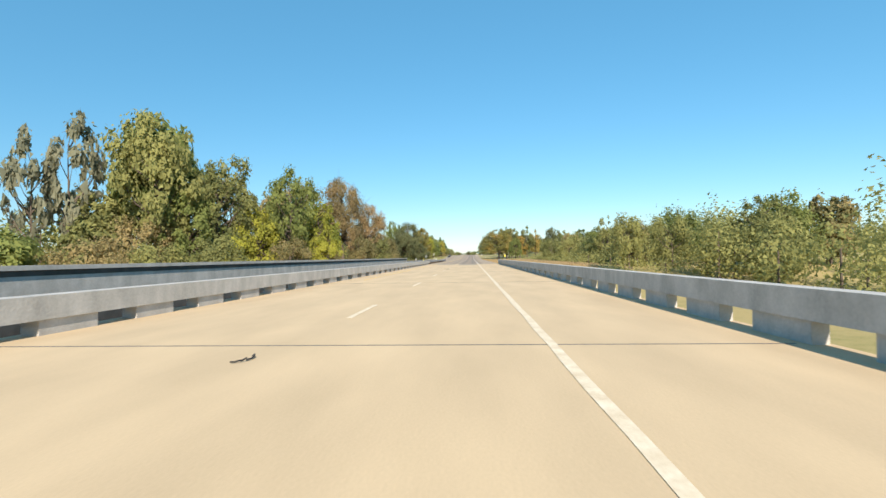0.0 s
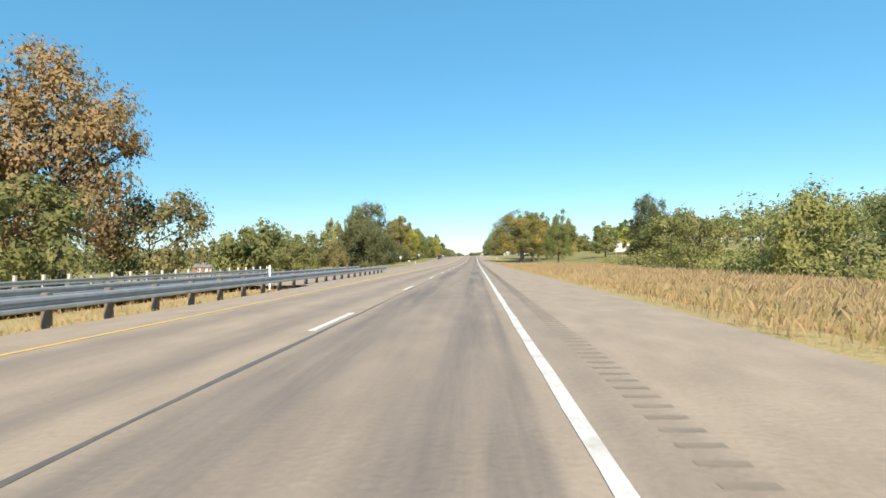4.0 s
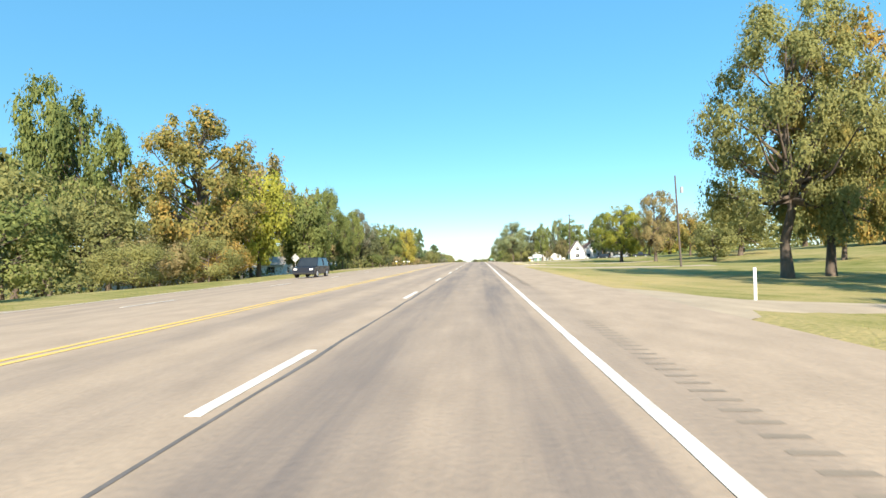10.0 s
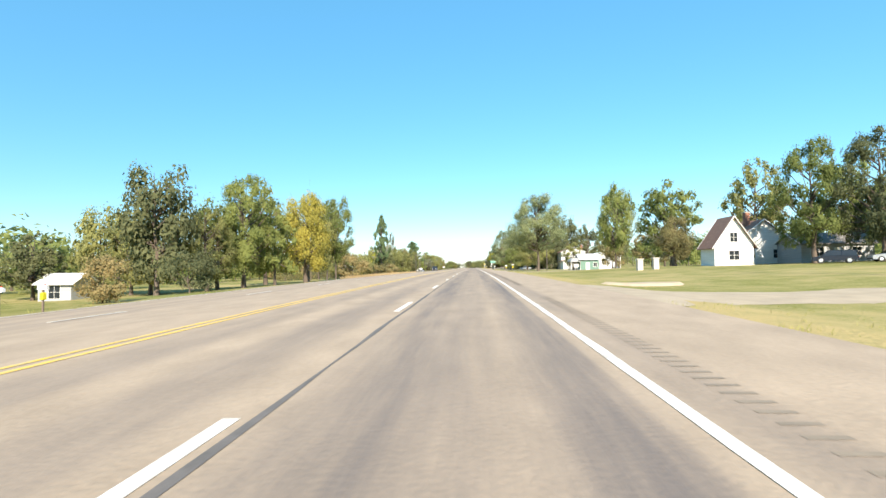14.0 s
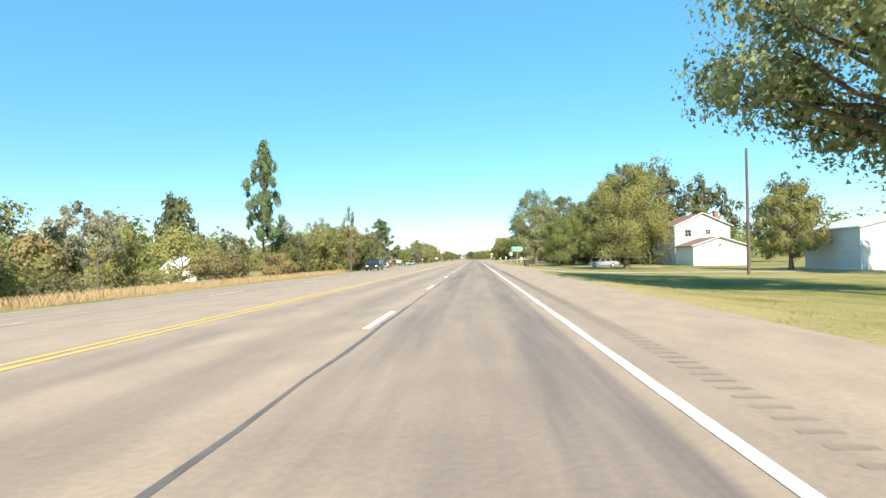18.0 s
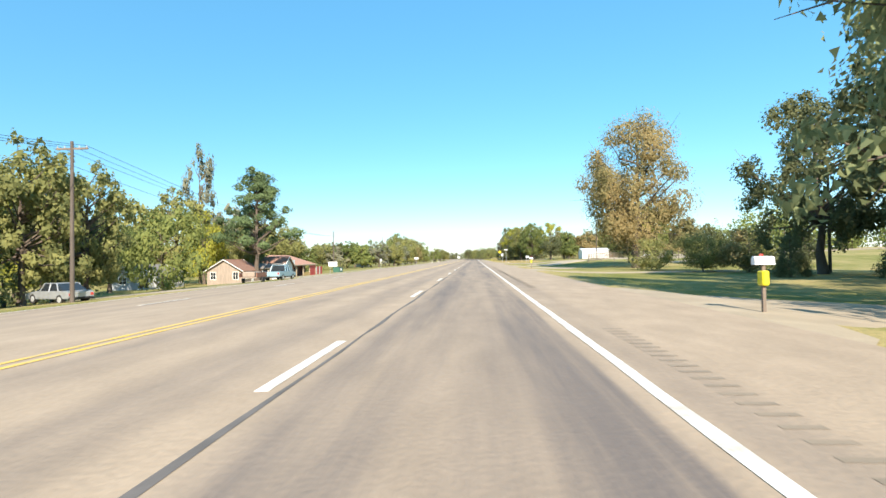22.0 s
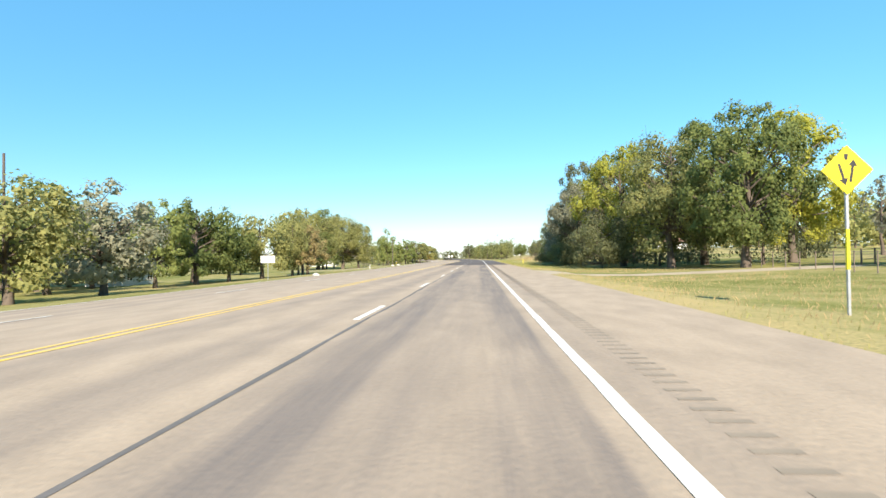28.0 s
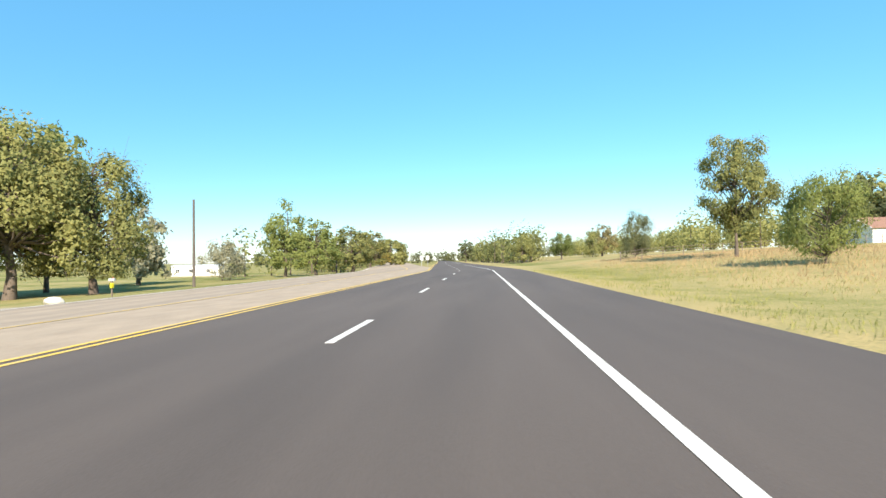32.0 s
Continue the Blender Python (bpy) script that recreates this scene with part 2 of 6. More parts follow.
def prism(outline, y0, y1):
    """An x-z outline carried from y0 to y1."""
    bm = bmesh.new()
    a = [bm.verts.new((x, y0, z)) for x, z in outline]
    b = [bm.verts.new((x, y1, z)) for x, z in outline]
    bm.faces.new(a)
    bm.faces.new(b[::-1])
    for i in range(len(a)):
        bm.faces.new((a[i - 1], b[i - 1], b[i], a[i]))
    bmesh.ops.recalc_face_normals(bm, faces=bm.faces)
    return bm


def strip(name, x0, x1, y0, y1, z, material, step=8.0, wobble=0.0, x_of=None):
    """A thin sheet that lies along the road and follows its rise."""
    ys = list(np.arange(y0, y1, step)) + [y1]
    rng = random.Random(name + str(x0) + str(y0))
    verts, faces = [], []
    for y in ys:
        dx = x_of(y) if x_of else 0.0
        verts += [(a + dx + rng.uniform(-wobble, wobble), y, zr(y) + z + cross(a, y)) for a in (x0, x1)]
    for i in range(len(ys) - 1):
        faces.append((2 * i, 2 * i + 1, 2 * i + 3, 2 * i + 2))
    me = bpy.data.meshes.new(name)
    me.from_pydata(verts, [], faces)
    me.materials.append(material)
    return new(name, me)


# ---- ground ----
def ground_mat():
    """Roadside turf: mown green and yellowing grass, drier tall-grass land near the bridge."""
    m = bpy.data.materials.new("turf")
    m.use_nodes = True
    t = m.node_tree
    b = t.nodes["Principled BSDF"]
    b.inputs["Roughness"].default_value = 1.0
    b.inputs["Specular IOR Level"].default_value = 0.1
    co = t.nodes.new("ShaderNodeTexCoord")
    big, mid, fine = (t.nodes.new("ShaderNodeTexNoise") for _ in range(3))
    for n, s in ((big, .045), (mid, .5), (fine, 9)):
        n.inputs["Scale"].default_value, n.inputs["Detail"].default_value = s, 5
        t.links.new(co.outputs["Object"], n.inputs["Vector"])
    s1, s2 = t.nodes.new("ShaderNodeMath"), t.nodes.new("ShaderNodeMath")
    s1.operation = s2.operation = 'MULTIPLY_ADD'
    t.links.new(mid.outputs[0], s1.inputs[0])
    s1.inputs[1].default_value = 0.7
    t.links.new(big.outputs[0], s1.inputs[2])
    t.links.new(fine.outputs[0], s2.inputs[0])
    s2.inputs[1].default_value = 0.6
    t.links.new(s1.outputs[0], s2.inputs[2])
    sep = t.nodes.new("ShaderNodeSeparateXYZ")
    t.links.new(co.outputs["Object"], sep.inputs[0])
    dry = t.nodes.new("ShaderNodeMapRange")
    dry.interpolation_type = 'SMOOTHSTEP'
    for i, v in ((1, 200), (2, 275), (3, .3), (4, 0)):
        dry.inputs[i].default_value = v
    t.links.new(sep.outputs[1], dry.inputs[0])
    off, side = t.nodes.new("ShaderNodeMath"), t.nodes.new("ShaderNodeMath")
    t.links.new(sep.outputs[0], off.inputs[0])
    off.inputs[1].default_value = 7.5
    side.operation = 'ABSOLUTE'
    t.links.new(off.outputs[0], side.inputs[0])
    verge = t.nodes.new("ShaderNodeMapRange")
    verge.interpolation_type = 'SMOOTHSTEP'
    for i, v in ((1, 11.6), (2, 15.5), (3, .22), (4, 0)):
        verge.inputs[i].default_value = v
    t.links.new(side.outputs[0], verge.inputs[0])
    bare = t.nodes.new("ShaderNodeMath")
    t.links.new(dry.outputs[0], bare.inputs[0])
    t.links.new(verge.outputs[0], bare.inputs[1])
    rise, flank, scrub, both_dry = (t.nodes.new("ShaderNodeMapRange"), t.nodes.new("ShaderNodeMapRange"), t.nodes.new("ShaderNodeMath"), t.nodes.new("ShaderNodeMath"))
    for node, source, a, b2, k in ((rise, sep.outputs[1], 1000, 1040, .20), (flank, sep.outputs[0], 7, 15, 1)):
        node.interpolation_type = 'SMOOTHSTEP'
        for i, v in ((1, a), (2, b2), (3, 0), (4, k)):
            node.inputs[i].default_value = v
        t.links.new(source, node.inputs[0])
    scrub.operation = 'MULTIPLY'
    t.links.new(rise.outputs[0], scrub.inputs[0])
    t.links.new(flank.outputs[0], scrub.inputs[1])
    t.links.new(bare.outputs[0], both_dry.inputs[0])
    t.links.new(scrub.outputs[0], both_dry.inputs[1])
    dry = both_dry
    s3 = t.nodes.new("ShaderNodeMath")
    t.links.new(s2.outputs[0], s3.inputs[0])
    t.links.new(dry.outputs[0], s3.inputs[1])
    s2 = s3
    ramp = t.nodes.new("ShaderNodeValToRGB")
    mr = t.nodes.new("ShaderNodeMapRange")
    mr.inputs[1].default_value, mr.inputs[2].default_value = .75, 1.5
    t.links.new(s2.outputs[0], mr.inputs[0])
    t.links.new(mr.outputs[0], ramp.inputs[0])
    el = ramp.color_ramp.elements
    el[0].position, el[0].color = 0.1, (.10, .125, .025, 1)
    el[1].position, el[1].color = 0.95, (.40, .31, .14, 1)
    e = el.new(.42)
    e.color = (.205, .20, .062, 1)
    e = el.new(.68)
    e.color = (.315, .268, .115, 1)
    t.links.new(ramp.outputs[0], b.inputs["Base Color"])
    bp = t.nodes.new("ShaderNodeBump")
    bp.inputs["Strength"].default_value, bp.inputs["Distance"].default_value = .6, .08
    t.links.new(fine.outputs[0], bp.inputs["Height"])
    t.links.new(bp.outputs[0], b.inputs["Normal"])
    return m


M["turf"] = ground_mat()
gx = [-2500, -900, -400, -200, -120, -80, -60, -48, -40, -34, -30, -27, -24, -21.5, -18.9, -15, -12, -10, -9.2, -8.5, -4, 0, 3.3, 3.7, 5, 6.5, 8, 10, 12, 16,
      22, 30, 40, 60, 90, 120, 200, 400, 900, 2500]
gy = [-600, -200, -60, -20] + list(range(0, 70, 10)) + list(range(70, 130, 3)) + list(range(130, 540, 10)) + list(range(540, 1300, 20)) + [1500, 2000, 3000, 4500]
gv, gf = [], []
for y in gy:
    for x in gx:
        gv.append((x, y, gz(x, y) + (noise.noise((x * .07, y * .07, 0)) * .12 if abs(x + 7.5) > 14 else 0)))
n = len(gx)
for j in range(len(gy) - 1):
    for i in range(n - 1):
        gf.append((j * n + i, j * n + i + 1, (j + 1) * n + i + 1, (j + 1) * n + i))
me = bpy.data.meshes.new("ground")
me.from_pydata(gv, [], gf)
me.materials.append(M["turf"])
me.shade_smooth()
tagged(new("ground", me), "mown and yellowing roadside grass on gently rolling land", "ground", kind="structure")

# ---- roadway ----
BRIDGE_END, NEW_ASPHALT = 93.0, 962.0


road = tagged(strip("road", -9.0, 3.7, BRIDGE_END, NEW_ASPHALT + 4, 0, M["asphalt"]), "worn tan-grey asphalt highway with turn lane", "road", kind="structure")
tagged(strip("turn_lane", -9.001, -7.57, NEW_ASPHALT + 4, 1070, -.002, M["asphalt"]), "worn asphalt turn lane beside the fresh paving", "road", kind="structure")
far_road = tagged(strip("road_far_side", -18.9, -9.002, 150, 1070, -.004, M["asphalt"]), "worn asphalt of the oncoming lanes", "road", kind="structure")
def marks(name, x, w, y0, y1, material, z=.006, step=10.0, wobble=.004, x_of=None, parent=road):
    ob = strip(name, x - w / 2, x + w / 2, y0, y1, z, material, step, wobble, x_of)
    ob.parent = parent
    return ob


def bend(y):
    """The lanes swing gently left past the start of the divided stretch."""
    return -.075 * max(0.0, y - 1062) * ease(1030, 1090, y)


def bend_far(y):
    return -.16 * max(0.0, y - 1075) * ease(1040, 1110, y)


new_road = tagged(strip("road_fresh", -7.56, 3.55, NEW_ASPHALT, 2400, .012, M["asphalt_new"], x_of=bend), "fresh dark asphalt lanes beginning at a ragged joint", "road", kind="structure")
marks("edge_line", 0, .14, -60, 92.9, M["worn_paint"], step=1.3, wobble=.012)
marks("edge_line", 0, .14, 92.9, NEW_ASPHALT, M["white_paint"], step=1.3, wobble=.011)
marks("edge_line", 0, .145, NEW_ASPHALT, 2400, M["white_paint"], z=.018, parent=new_road, x_of=bend)
marks("yellow_line", -7.24, .11, 30, NEW_ASPHALT, M["yellow_paint"], step=1.7, wobble=.010)
marks("yellow_line", -7.50, .11, 150, NEW_ASPHALT, M["yellow_paint"], step=1.7, wobble=.010)
marks("yellow_line", -7.24, .11, NEW_ASPHALT, 2400, M["yellow_paint"], z=.018, parent=new_road, x_of=bend)
marks("yellow_line", -7.50, .11, NEW_ASPHALT, 2400, M["yellow_paint"], z=.018, parent=new_road, x_of=bend)
marks("yellow_line", -11.6, .11, 948, 1300, M["yellow_paint"], parent=far_road, x_of=bend_far)
marks("edge_line", -18.45, .18, 190, 1300, M["white_paint"], parent=far_road, x_of=bend_far)
marks("tar_seam", -3.46, .07, 94, NEW_ASPHALT, M["tar"], z=.004, step=1.6, wobble=.03)
dash_me = mesh_of("lane_dash", B((-.07, .07, -3.05, 0, 0, .005)), M["white_paint"])
dash_worn = mesh_of("lane_dash", B((-.06, .06, -3.0, 0, 0, .005)), M["worn_paint"])
k = 0
while 1.75 + 12.19 * k - 12.19 * 5 < 1250:
    y = 1.75 + 12.19 * (k - 5)
    k += 1
    fresh = y > NEW_ASPHALT + 2
    d = part("lane_dash", dash_me if y > 93 else dash_worn, None, new_road if fresh else road)
    d.matrix_world = pose(-3.66 + bend(y), y, zr(y) + (.014 if fresh else .003), math.degrees(math.atan((zr(y) - zr(y - 3.05)) / 3.05)))
    if 200 < y < 950 and k % 1 == 0:
        d = part("lane_dash", dash_me, None, far_road)
        d.matrix_world = pose(-12.8, y, zr(y) + cross(-12.8, y) + .004, math.degrees(math.atan((zr(y) - zr(y - 3.05)) / 3.05)), math.degrees(math.atan(-cross(-12.8, y) / -3.8)))

# ---- bridge ----
deck = tagged(new("bridge_deck", mesh_of("bridge_deck", B((-8.9, 3.75, -260, 93, -.9, 0)), M["concrete_deck"])), "tan concrete bridge deck with transverse joints", "bridge deck", kind="structure")
for i, y in enumerate((7.5, 26, 44.5, 63, 81.5)):
    part("deck_joint", B((-8.3, 3.3, y, y + .05, 0, .004)), M["tar"], deck, "dark sealed deck joint")


M["patch"] = mat("grey_deck_patch", (.40, .325, .24), .92, col2=(.27, .225, .175), scale=1.1, stretch=(1.6, .35, 1), fine=22, bump=.3, spread=.6)
for x0, x1, y0, y1 in ((-3.3, -.25, 86.6, 92.98), (-3.1, -.4, 82.4, 86.5), (-7.0, -4.0, 87.5, 92.98), (.3, 2.2, 90.6, 92.98)):
    part("deck_patch", B((x0, x1, y0, y1, 0, .003)), M["patch"], deck, "grey worn patch of bridge deck")


def parapet(name, x, y0, y1, top, low, gap, period, width, label):
    """A concrete beam on short posts with openings at the deck."""
    th = thing(name, x, y0, 0, label, "bridge railing", kind="structure")
    part("beam", prism([(-width / 2, low), (width / 2, low), (width / 2, top), (-width / 2, top)], 0, y1 - y0), M["concrete"], th)
    post = mesh_of("post", B((-width / 2 + .05, width / 2 - .05, 0, period - gap, 0, low)), M["concrete"])
    y = .2
    while y + period - gap < y1 - y0:
        p = part("post", post, None, th)
        p.location = (0, y, 0)
        y += period
    return th


parapet("bridge_railing_right", 3.55, -120, 92, .76, .33, 1.15, 2.65, .34, "weathered concrete bridge railing with low rectangular openings")
parapet("bridge_railing_left", -8.55, -120, 91, .68, .27, 1.2, 2.62, .42, "sunlit concrete bridge railing with low openings")
# Near-black concrete with shade put into its colour.
M["shade_dark"] = mat("shade_dark_concrete", (.10, .095, .09), .9, col2=(.05, .05, .048), scale=2)
far_deck = tagged(new("bridge_deck_far", mesh_of("bridge_deck_far", B((-24, -12.0, -260, 90, -.9, -.01)), M["concrete_deck"])), "concrete deck of the parallel bridge", "bridge deck", kind="structure")
# Deck edge painted dark to give the shade in the gap between bridges.
part("fascia", B((-12.0, -11.96, -260, 90, -.9, .0)), M["shade_dark"], far_deck, "deck edge coloured dark for the shade between the bridges")
parapet("bridge_railing_far", -12.3, -120, 90, 1.05, .35, .9, 2.6, .35, "stained concrete railing of the parallel bridge")
far_rail = bpy.data.objects["bridge_railing_far"]
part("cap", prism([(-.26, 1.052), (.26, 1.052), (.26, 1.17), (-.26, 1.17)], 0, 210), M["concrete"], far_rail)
# Thin dark strip painted in as the cap's shadow on the beam.
part("stain_band", B((.176, .181, 0, 210, .90, 1.05)), M["shade_dark"], far_rail, "dark band of painted shade under the cap")
parapet("bridge_railing_far", -23.7, -120, 90, .9, .35, .9, 2.6, .35, "stained concrete railing of the parallel bridge")
strip("road_far_start", -24.0, -15.0, 90, 151, -.008, M["asphalt"], x_of=lambda y: 4.9 * ease(95, 195, y) if y > 90 else 0)
tagged(bpy.data.objects["road_far_start"], "worn asphalt of the oncoming lanes near the bridge", "road", kind="structure")


# ---- trees ----
def tube_np(V, Fc, p0, p1, r0, r1, n):
    """Adds a tapered tube to vertex and face lists."""
    d = (p1 - p0)
    L = np.linalg.norm(d)
    d = d / max(L, 1e-6)
    a = np.cross(d, (0, 0, 1.0)) if abs(d[2]) < .95 else np.cross(d, (1.0, 0, 0))
    a /= np.linalg.norm(a)
    b = np.cross(d, a)
    k = len(V)
    for p, r in ((p0, r0), (p1, r1)):
        for i in range(n):
            g = 2 * math.pi * i / n
            V.append(tuple(p + r * (math.cos(g) * a + math.sin(g) * b)))
    for i in range(n):
        j = (i + 1) % n
        Fc.append((k + i, k + j, k + n + j, k + n + i))


def leaf_mesh(name, pts, sizes, rng, material, out=None, loose=.65):
    """Small folded leaves (or sprays of them) at the points; each faces roughly outwards from its clump, turned its own way."""
    n = len(pts)
    nrm = rng.normal(size=(n, 3))
    nrm /= np.linalg.norm(nrm, axis=1)[:, None]
    if out is not None:
        nrm = out + nrm * loose
        nrm /= np.linalg.norm(nrm, axis=1)[:, None] + 1e-6
    u = np.cross(nrm, rng.normal(size=(n, 3)))
    u /= np.linalg.norm(u, axis=1)[:, None] + 1e-6
    w = np.cross(nrm, u)
    s = sizes[:, None]
    v = np.empty((n * 3, 3))
    v[0::3] = pts - u * s
    v[1::3] = pts + w * s * .95 + u * s * .35
    v[2::3] = pts - w * s * .75 + u * s * .75
    f = np.arange(n * 3).reshape(n, 3)
    me = bpy.data.meshes.new(name)
    me.from_pydata(v.tolist(), [], f.tolist())
    if material:
        me.materials.append(material)
    return me


PROTO = {}


def crown_blobs(shape, rng):
    """Centres and radii of the leaf clumps that make up a crown ten metres high and five in radius."""
    blobs = []
    if shape in ("round", "spread", "bush", "shrub", "tall", "bare", "airy", "dome"):
        n, cz, rx, rz, low, r0, r1 = {"round": (64, 5.3, 3.7, 3.6, 1.0, .8, 1.5), "spread": (60, 4.9, 4.2, 4.4, 2.2, .85, 1.4), "bush": (34, 3.2, 3.9, 3.2, .7, 1.0, 1.7),
                                      "shrub": (20, 2.8, 3.9, 3.0, .7, 1.0, 1.7), "tall": (86, 5.8, 3.9, 3.9, 1.6, .55, 1.15), "dome": (210, 5.0, 4.2, 4.3, 2.0, .5, .95), "airy": (112, 5.6, 4.1, 3.7, 1.25, .42, 1.0), "bare": (34, 6.0, 3.9, 3.6, 2.4, .5, .95)}[shape]
        skew = rng.normal(size=3) * .35
        while len(blobs) < n and shape == "dome":
            f, g = rng.uniform(0, 1), rng.uniform(0, 2 * math.pi)
            k = rng.uniform(.2, 1) ** .5
            reach = rx * (1 - max(0, f - .12) ** 2.3) ** .5 * (1 + .07 * math.sin(3 * g + skew[0] * 9))
            blobs.append((np.array([math.cos(g) * reach * k, math.sin(g) * reach * k, 1.5 + 1.5 * (1 - k) + 7.4 * f * (1 - .10 * k * k)]), rng.uniform(r0, r1)))
        while len(blobs) < n and shape in ("round", "airy"):
            f = rng.uniform(0, 1)
            wide = .86 + .4 * f if f < .35 else math.sqrt(max(.0, 1 - ((f - .35) / .70) ** 2))
            if rng.uniform(0, 1) > wide ** 2 + .05:
                continue
            wide *= rx * (1 + .10 * math.sin(f * 9 + skew[0] * 8))
            g, k = rng.uniform(0, 2 * math.pi), math.sqrt(rng.uniform(.12, 1))
            base = low + rng.uniform(-.2, 1.1)
            c = np.array([math.cos(g) * wide * k + skew[0] * f, math.sin(g) * wide * k + skew[1] * f, base + (cz + rz - base) * f * (1 - .12 * k * k)])
            blobs.append((c, rng.uniform(r0, r1) * (1 - .15 * f)))
        while len(blobs) < n:
            d = rng.normal(size=3)
            d /= np.linalg.norm(d)
            k = rng.uniform(.45, 1.0) ** .6
            c = np.array([d[0] * rx * k, d[1] * rx * k, cz + d[2] * rz * k])
            f = (c[2] - (cz - rz)) / (2 * rz)
            if shape == "round":
                c[:2] *= .72 + .5 * math.sin(math.pi * min(1, .25 + .65 * f))
            if shape == "tall":
                c[:2] *= .62 + .45 * math.sin(math.pi * f) + .22 * math.sin(f * 11 + skew[0] * 6)
            c += np.array([skew[0], skew[1], 0]) * f
            if c[2] < low * rng.uniform(.55, 1.9):
                continue
            blobs.append((c, rng.uniform(r0, r1)))
    elif shape == "pine":
        for i in range(70):
            f = i / 69
            g = i * 2.4 + rng.normal() * .5
            reach = (3.7 * (1 - f ** 2.2) + .6) * rng.uniform(.3, 1.0) * (1.0 if (i // 7) % 2 else .7)
            blobs.append((np.array([math.cos(g) * reach, math.sin(g) * reach, 2.9 + 6.7 * f + rng.normal() * .2]), rng.uniform(.5, 1.0)))
    else:
        for i in range(44):
            f = (i / 43) ** 1.25
            g = i * 2.4
            reach = 3.9 * (1 - f) ** .85 * rng.uniform(.75, 1.0)
            blobs.append((np.array([math.cos(g) * reach, math.sin(g) * reach, .8 + 8.7 * f]), 1.3 * (1 - f) + .35))
    return blobs


def tree_proto(shape, seed, n_leaf, size):
    """Trunk and crown of a tree ten metres high with a crown five metres in radius, built once per shape."""
    key = (shape, seed, n_leaf)
    if key in PROTO:
        return PROTO[key]
    rng = np.random.default_rng(seed * 131 + len(shape) * 7 + n_leaf)
    blobs = crown_blobs(shape, rng)
    V, Fc = [], []
    low = shape in ("bush", "shrub")
    top = np.array([rng.normal() * .25, rng.normal() * .25, 5.0 if low else (9.3 if shape in ("pine", "cedar") else 7.6)])
    steps = 7
    prev = np.array([0, 0, -.35])
    line = [prev]
    for i in range(1, steps + 1):
        f = i / steps
        q2 = top * f + np.array([rng.normal() * .14, rng.normal() * .14, 0]) * (1 - f)
        r0, r1 = .23 * (1 - (i - 1) / steps) ** .8 + .02, .23 * (1 - f) ** .8 + .02
        if low or shape == "tall":
            r0, r1 = r0 * (.4 if low else .68), r1 * (.4 if low else .68)
        tube_np(V, Fc, prev, q2, r0 * (1.5 if i == 1 else 1), r1, 8)
        line.append(q2)
        prev = q2
    zs = [p[2] for p in line]
    for c, r in (blobs[::4] if shape == "dome" else blobs if n_leaf > 9000 and shape != "airy" else blobs[::2]):
        z0 = max(.5 if low else 2.3 + rng.uniform(0, .8), min(top[2] * .95, c[2] - .6 * np.linalg.norm(c[:2]) - .2))
        st = np.array([np.interp(z0, zs, [p[k2] for p in line]) for k2 in range(3)])
        md = (st + c) / 2 + np.array([0, 0, -.06 * np.linalg.norm(c - st)]) + rng.normal(size=3) * .12
        rr = .035 + .075 * (1 - z0 / 10) * (.4 if low else 1)
        tube_np(V, Fc, st, md, rr, rr * .6, 5 if n_leaf > 9000 else 4)
        tube_np(V, Fc, md, c, rr * .6, .015, 4 if n_leaf > 9000 else 3)
        for _ in range(0 if n_leaf < 9000 and shape != "bare" else (5 if shape == "bare" else 2)):
            e = c + rng.normal(size=3) * r * .7
            tube_np(V, Fc, md * .3 + c * .7, e, rr * .3, .006, 3)
    me = bpy.data.meshes.new("trunk")
    me.from_pydata(V, [], Fc)
    me.shade_smooth()
    # leaves lie on and in the clumps, facing outwards
    C, R = np.array([c for c, _ in blobs]), np.array([r for _, r in blobs])
    idx = rng.choice(len(C), n_leaf, p=R ** 2 / (R ** 2).sum())
    d = rng.normal(size=(n_leaf, 3))
    d /= np.linalg.norm(d, axis=1)[:, None]
    rad = R[idx] * (1 - .55 * rng.random(n_leaf) ** 2.2) * (1 + .13 * rng.normal(size=n_leaf).clip(-1.2, 1.8))
    flat = np.array([1, 1, .45 if shape == "pine" else .8])
    pts = C[idx] + d * rad[:, None] * flat
    mid = np.array([0, 0, C[:, 2].mean() - 1.0])
    far = pts - mid
    far /= np.linalg.norm(far, axis=1)[:, None] + 1e-6
    outward = d * .65 + far * .6
    outward[:, 2] += .25
    outward /= np.linalg.norm(outward, axis=1)[:, None] + 1e-6
    sizes = size * rng.uniform(.5, 1.4, n_leaf)
    inner = n_leaf // 4
    pts[:inner] = C[idx[:inner]] + d[:inner] * (R[idx[:inner]] * .48)[:, None]
    sizes[inner:] *= .9
    sizes[:inner] *= 1.5
    pts[:, 2] = np.maximum(pts[:, 2], .1 * rng.random(n_leaf) + (.05 if shape in ("bush", "shrub", "cedar") else 1.0))
    PROTO[key] = (me, leaf_mesh("crown", pts, sizes, rng, None, outward))
    return PROTO[key]


DRESSED = {}


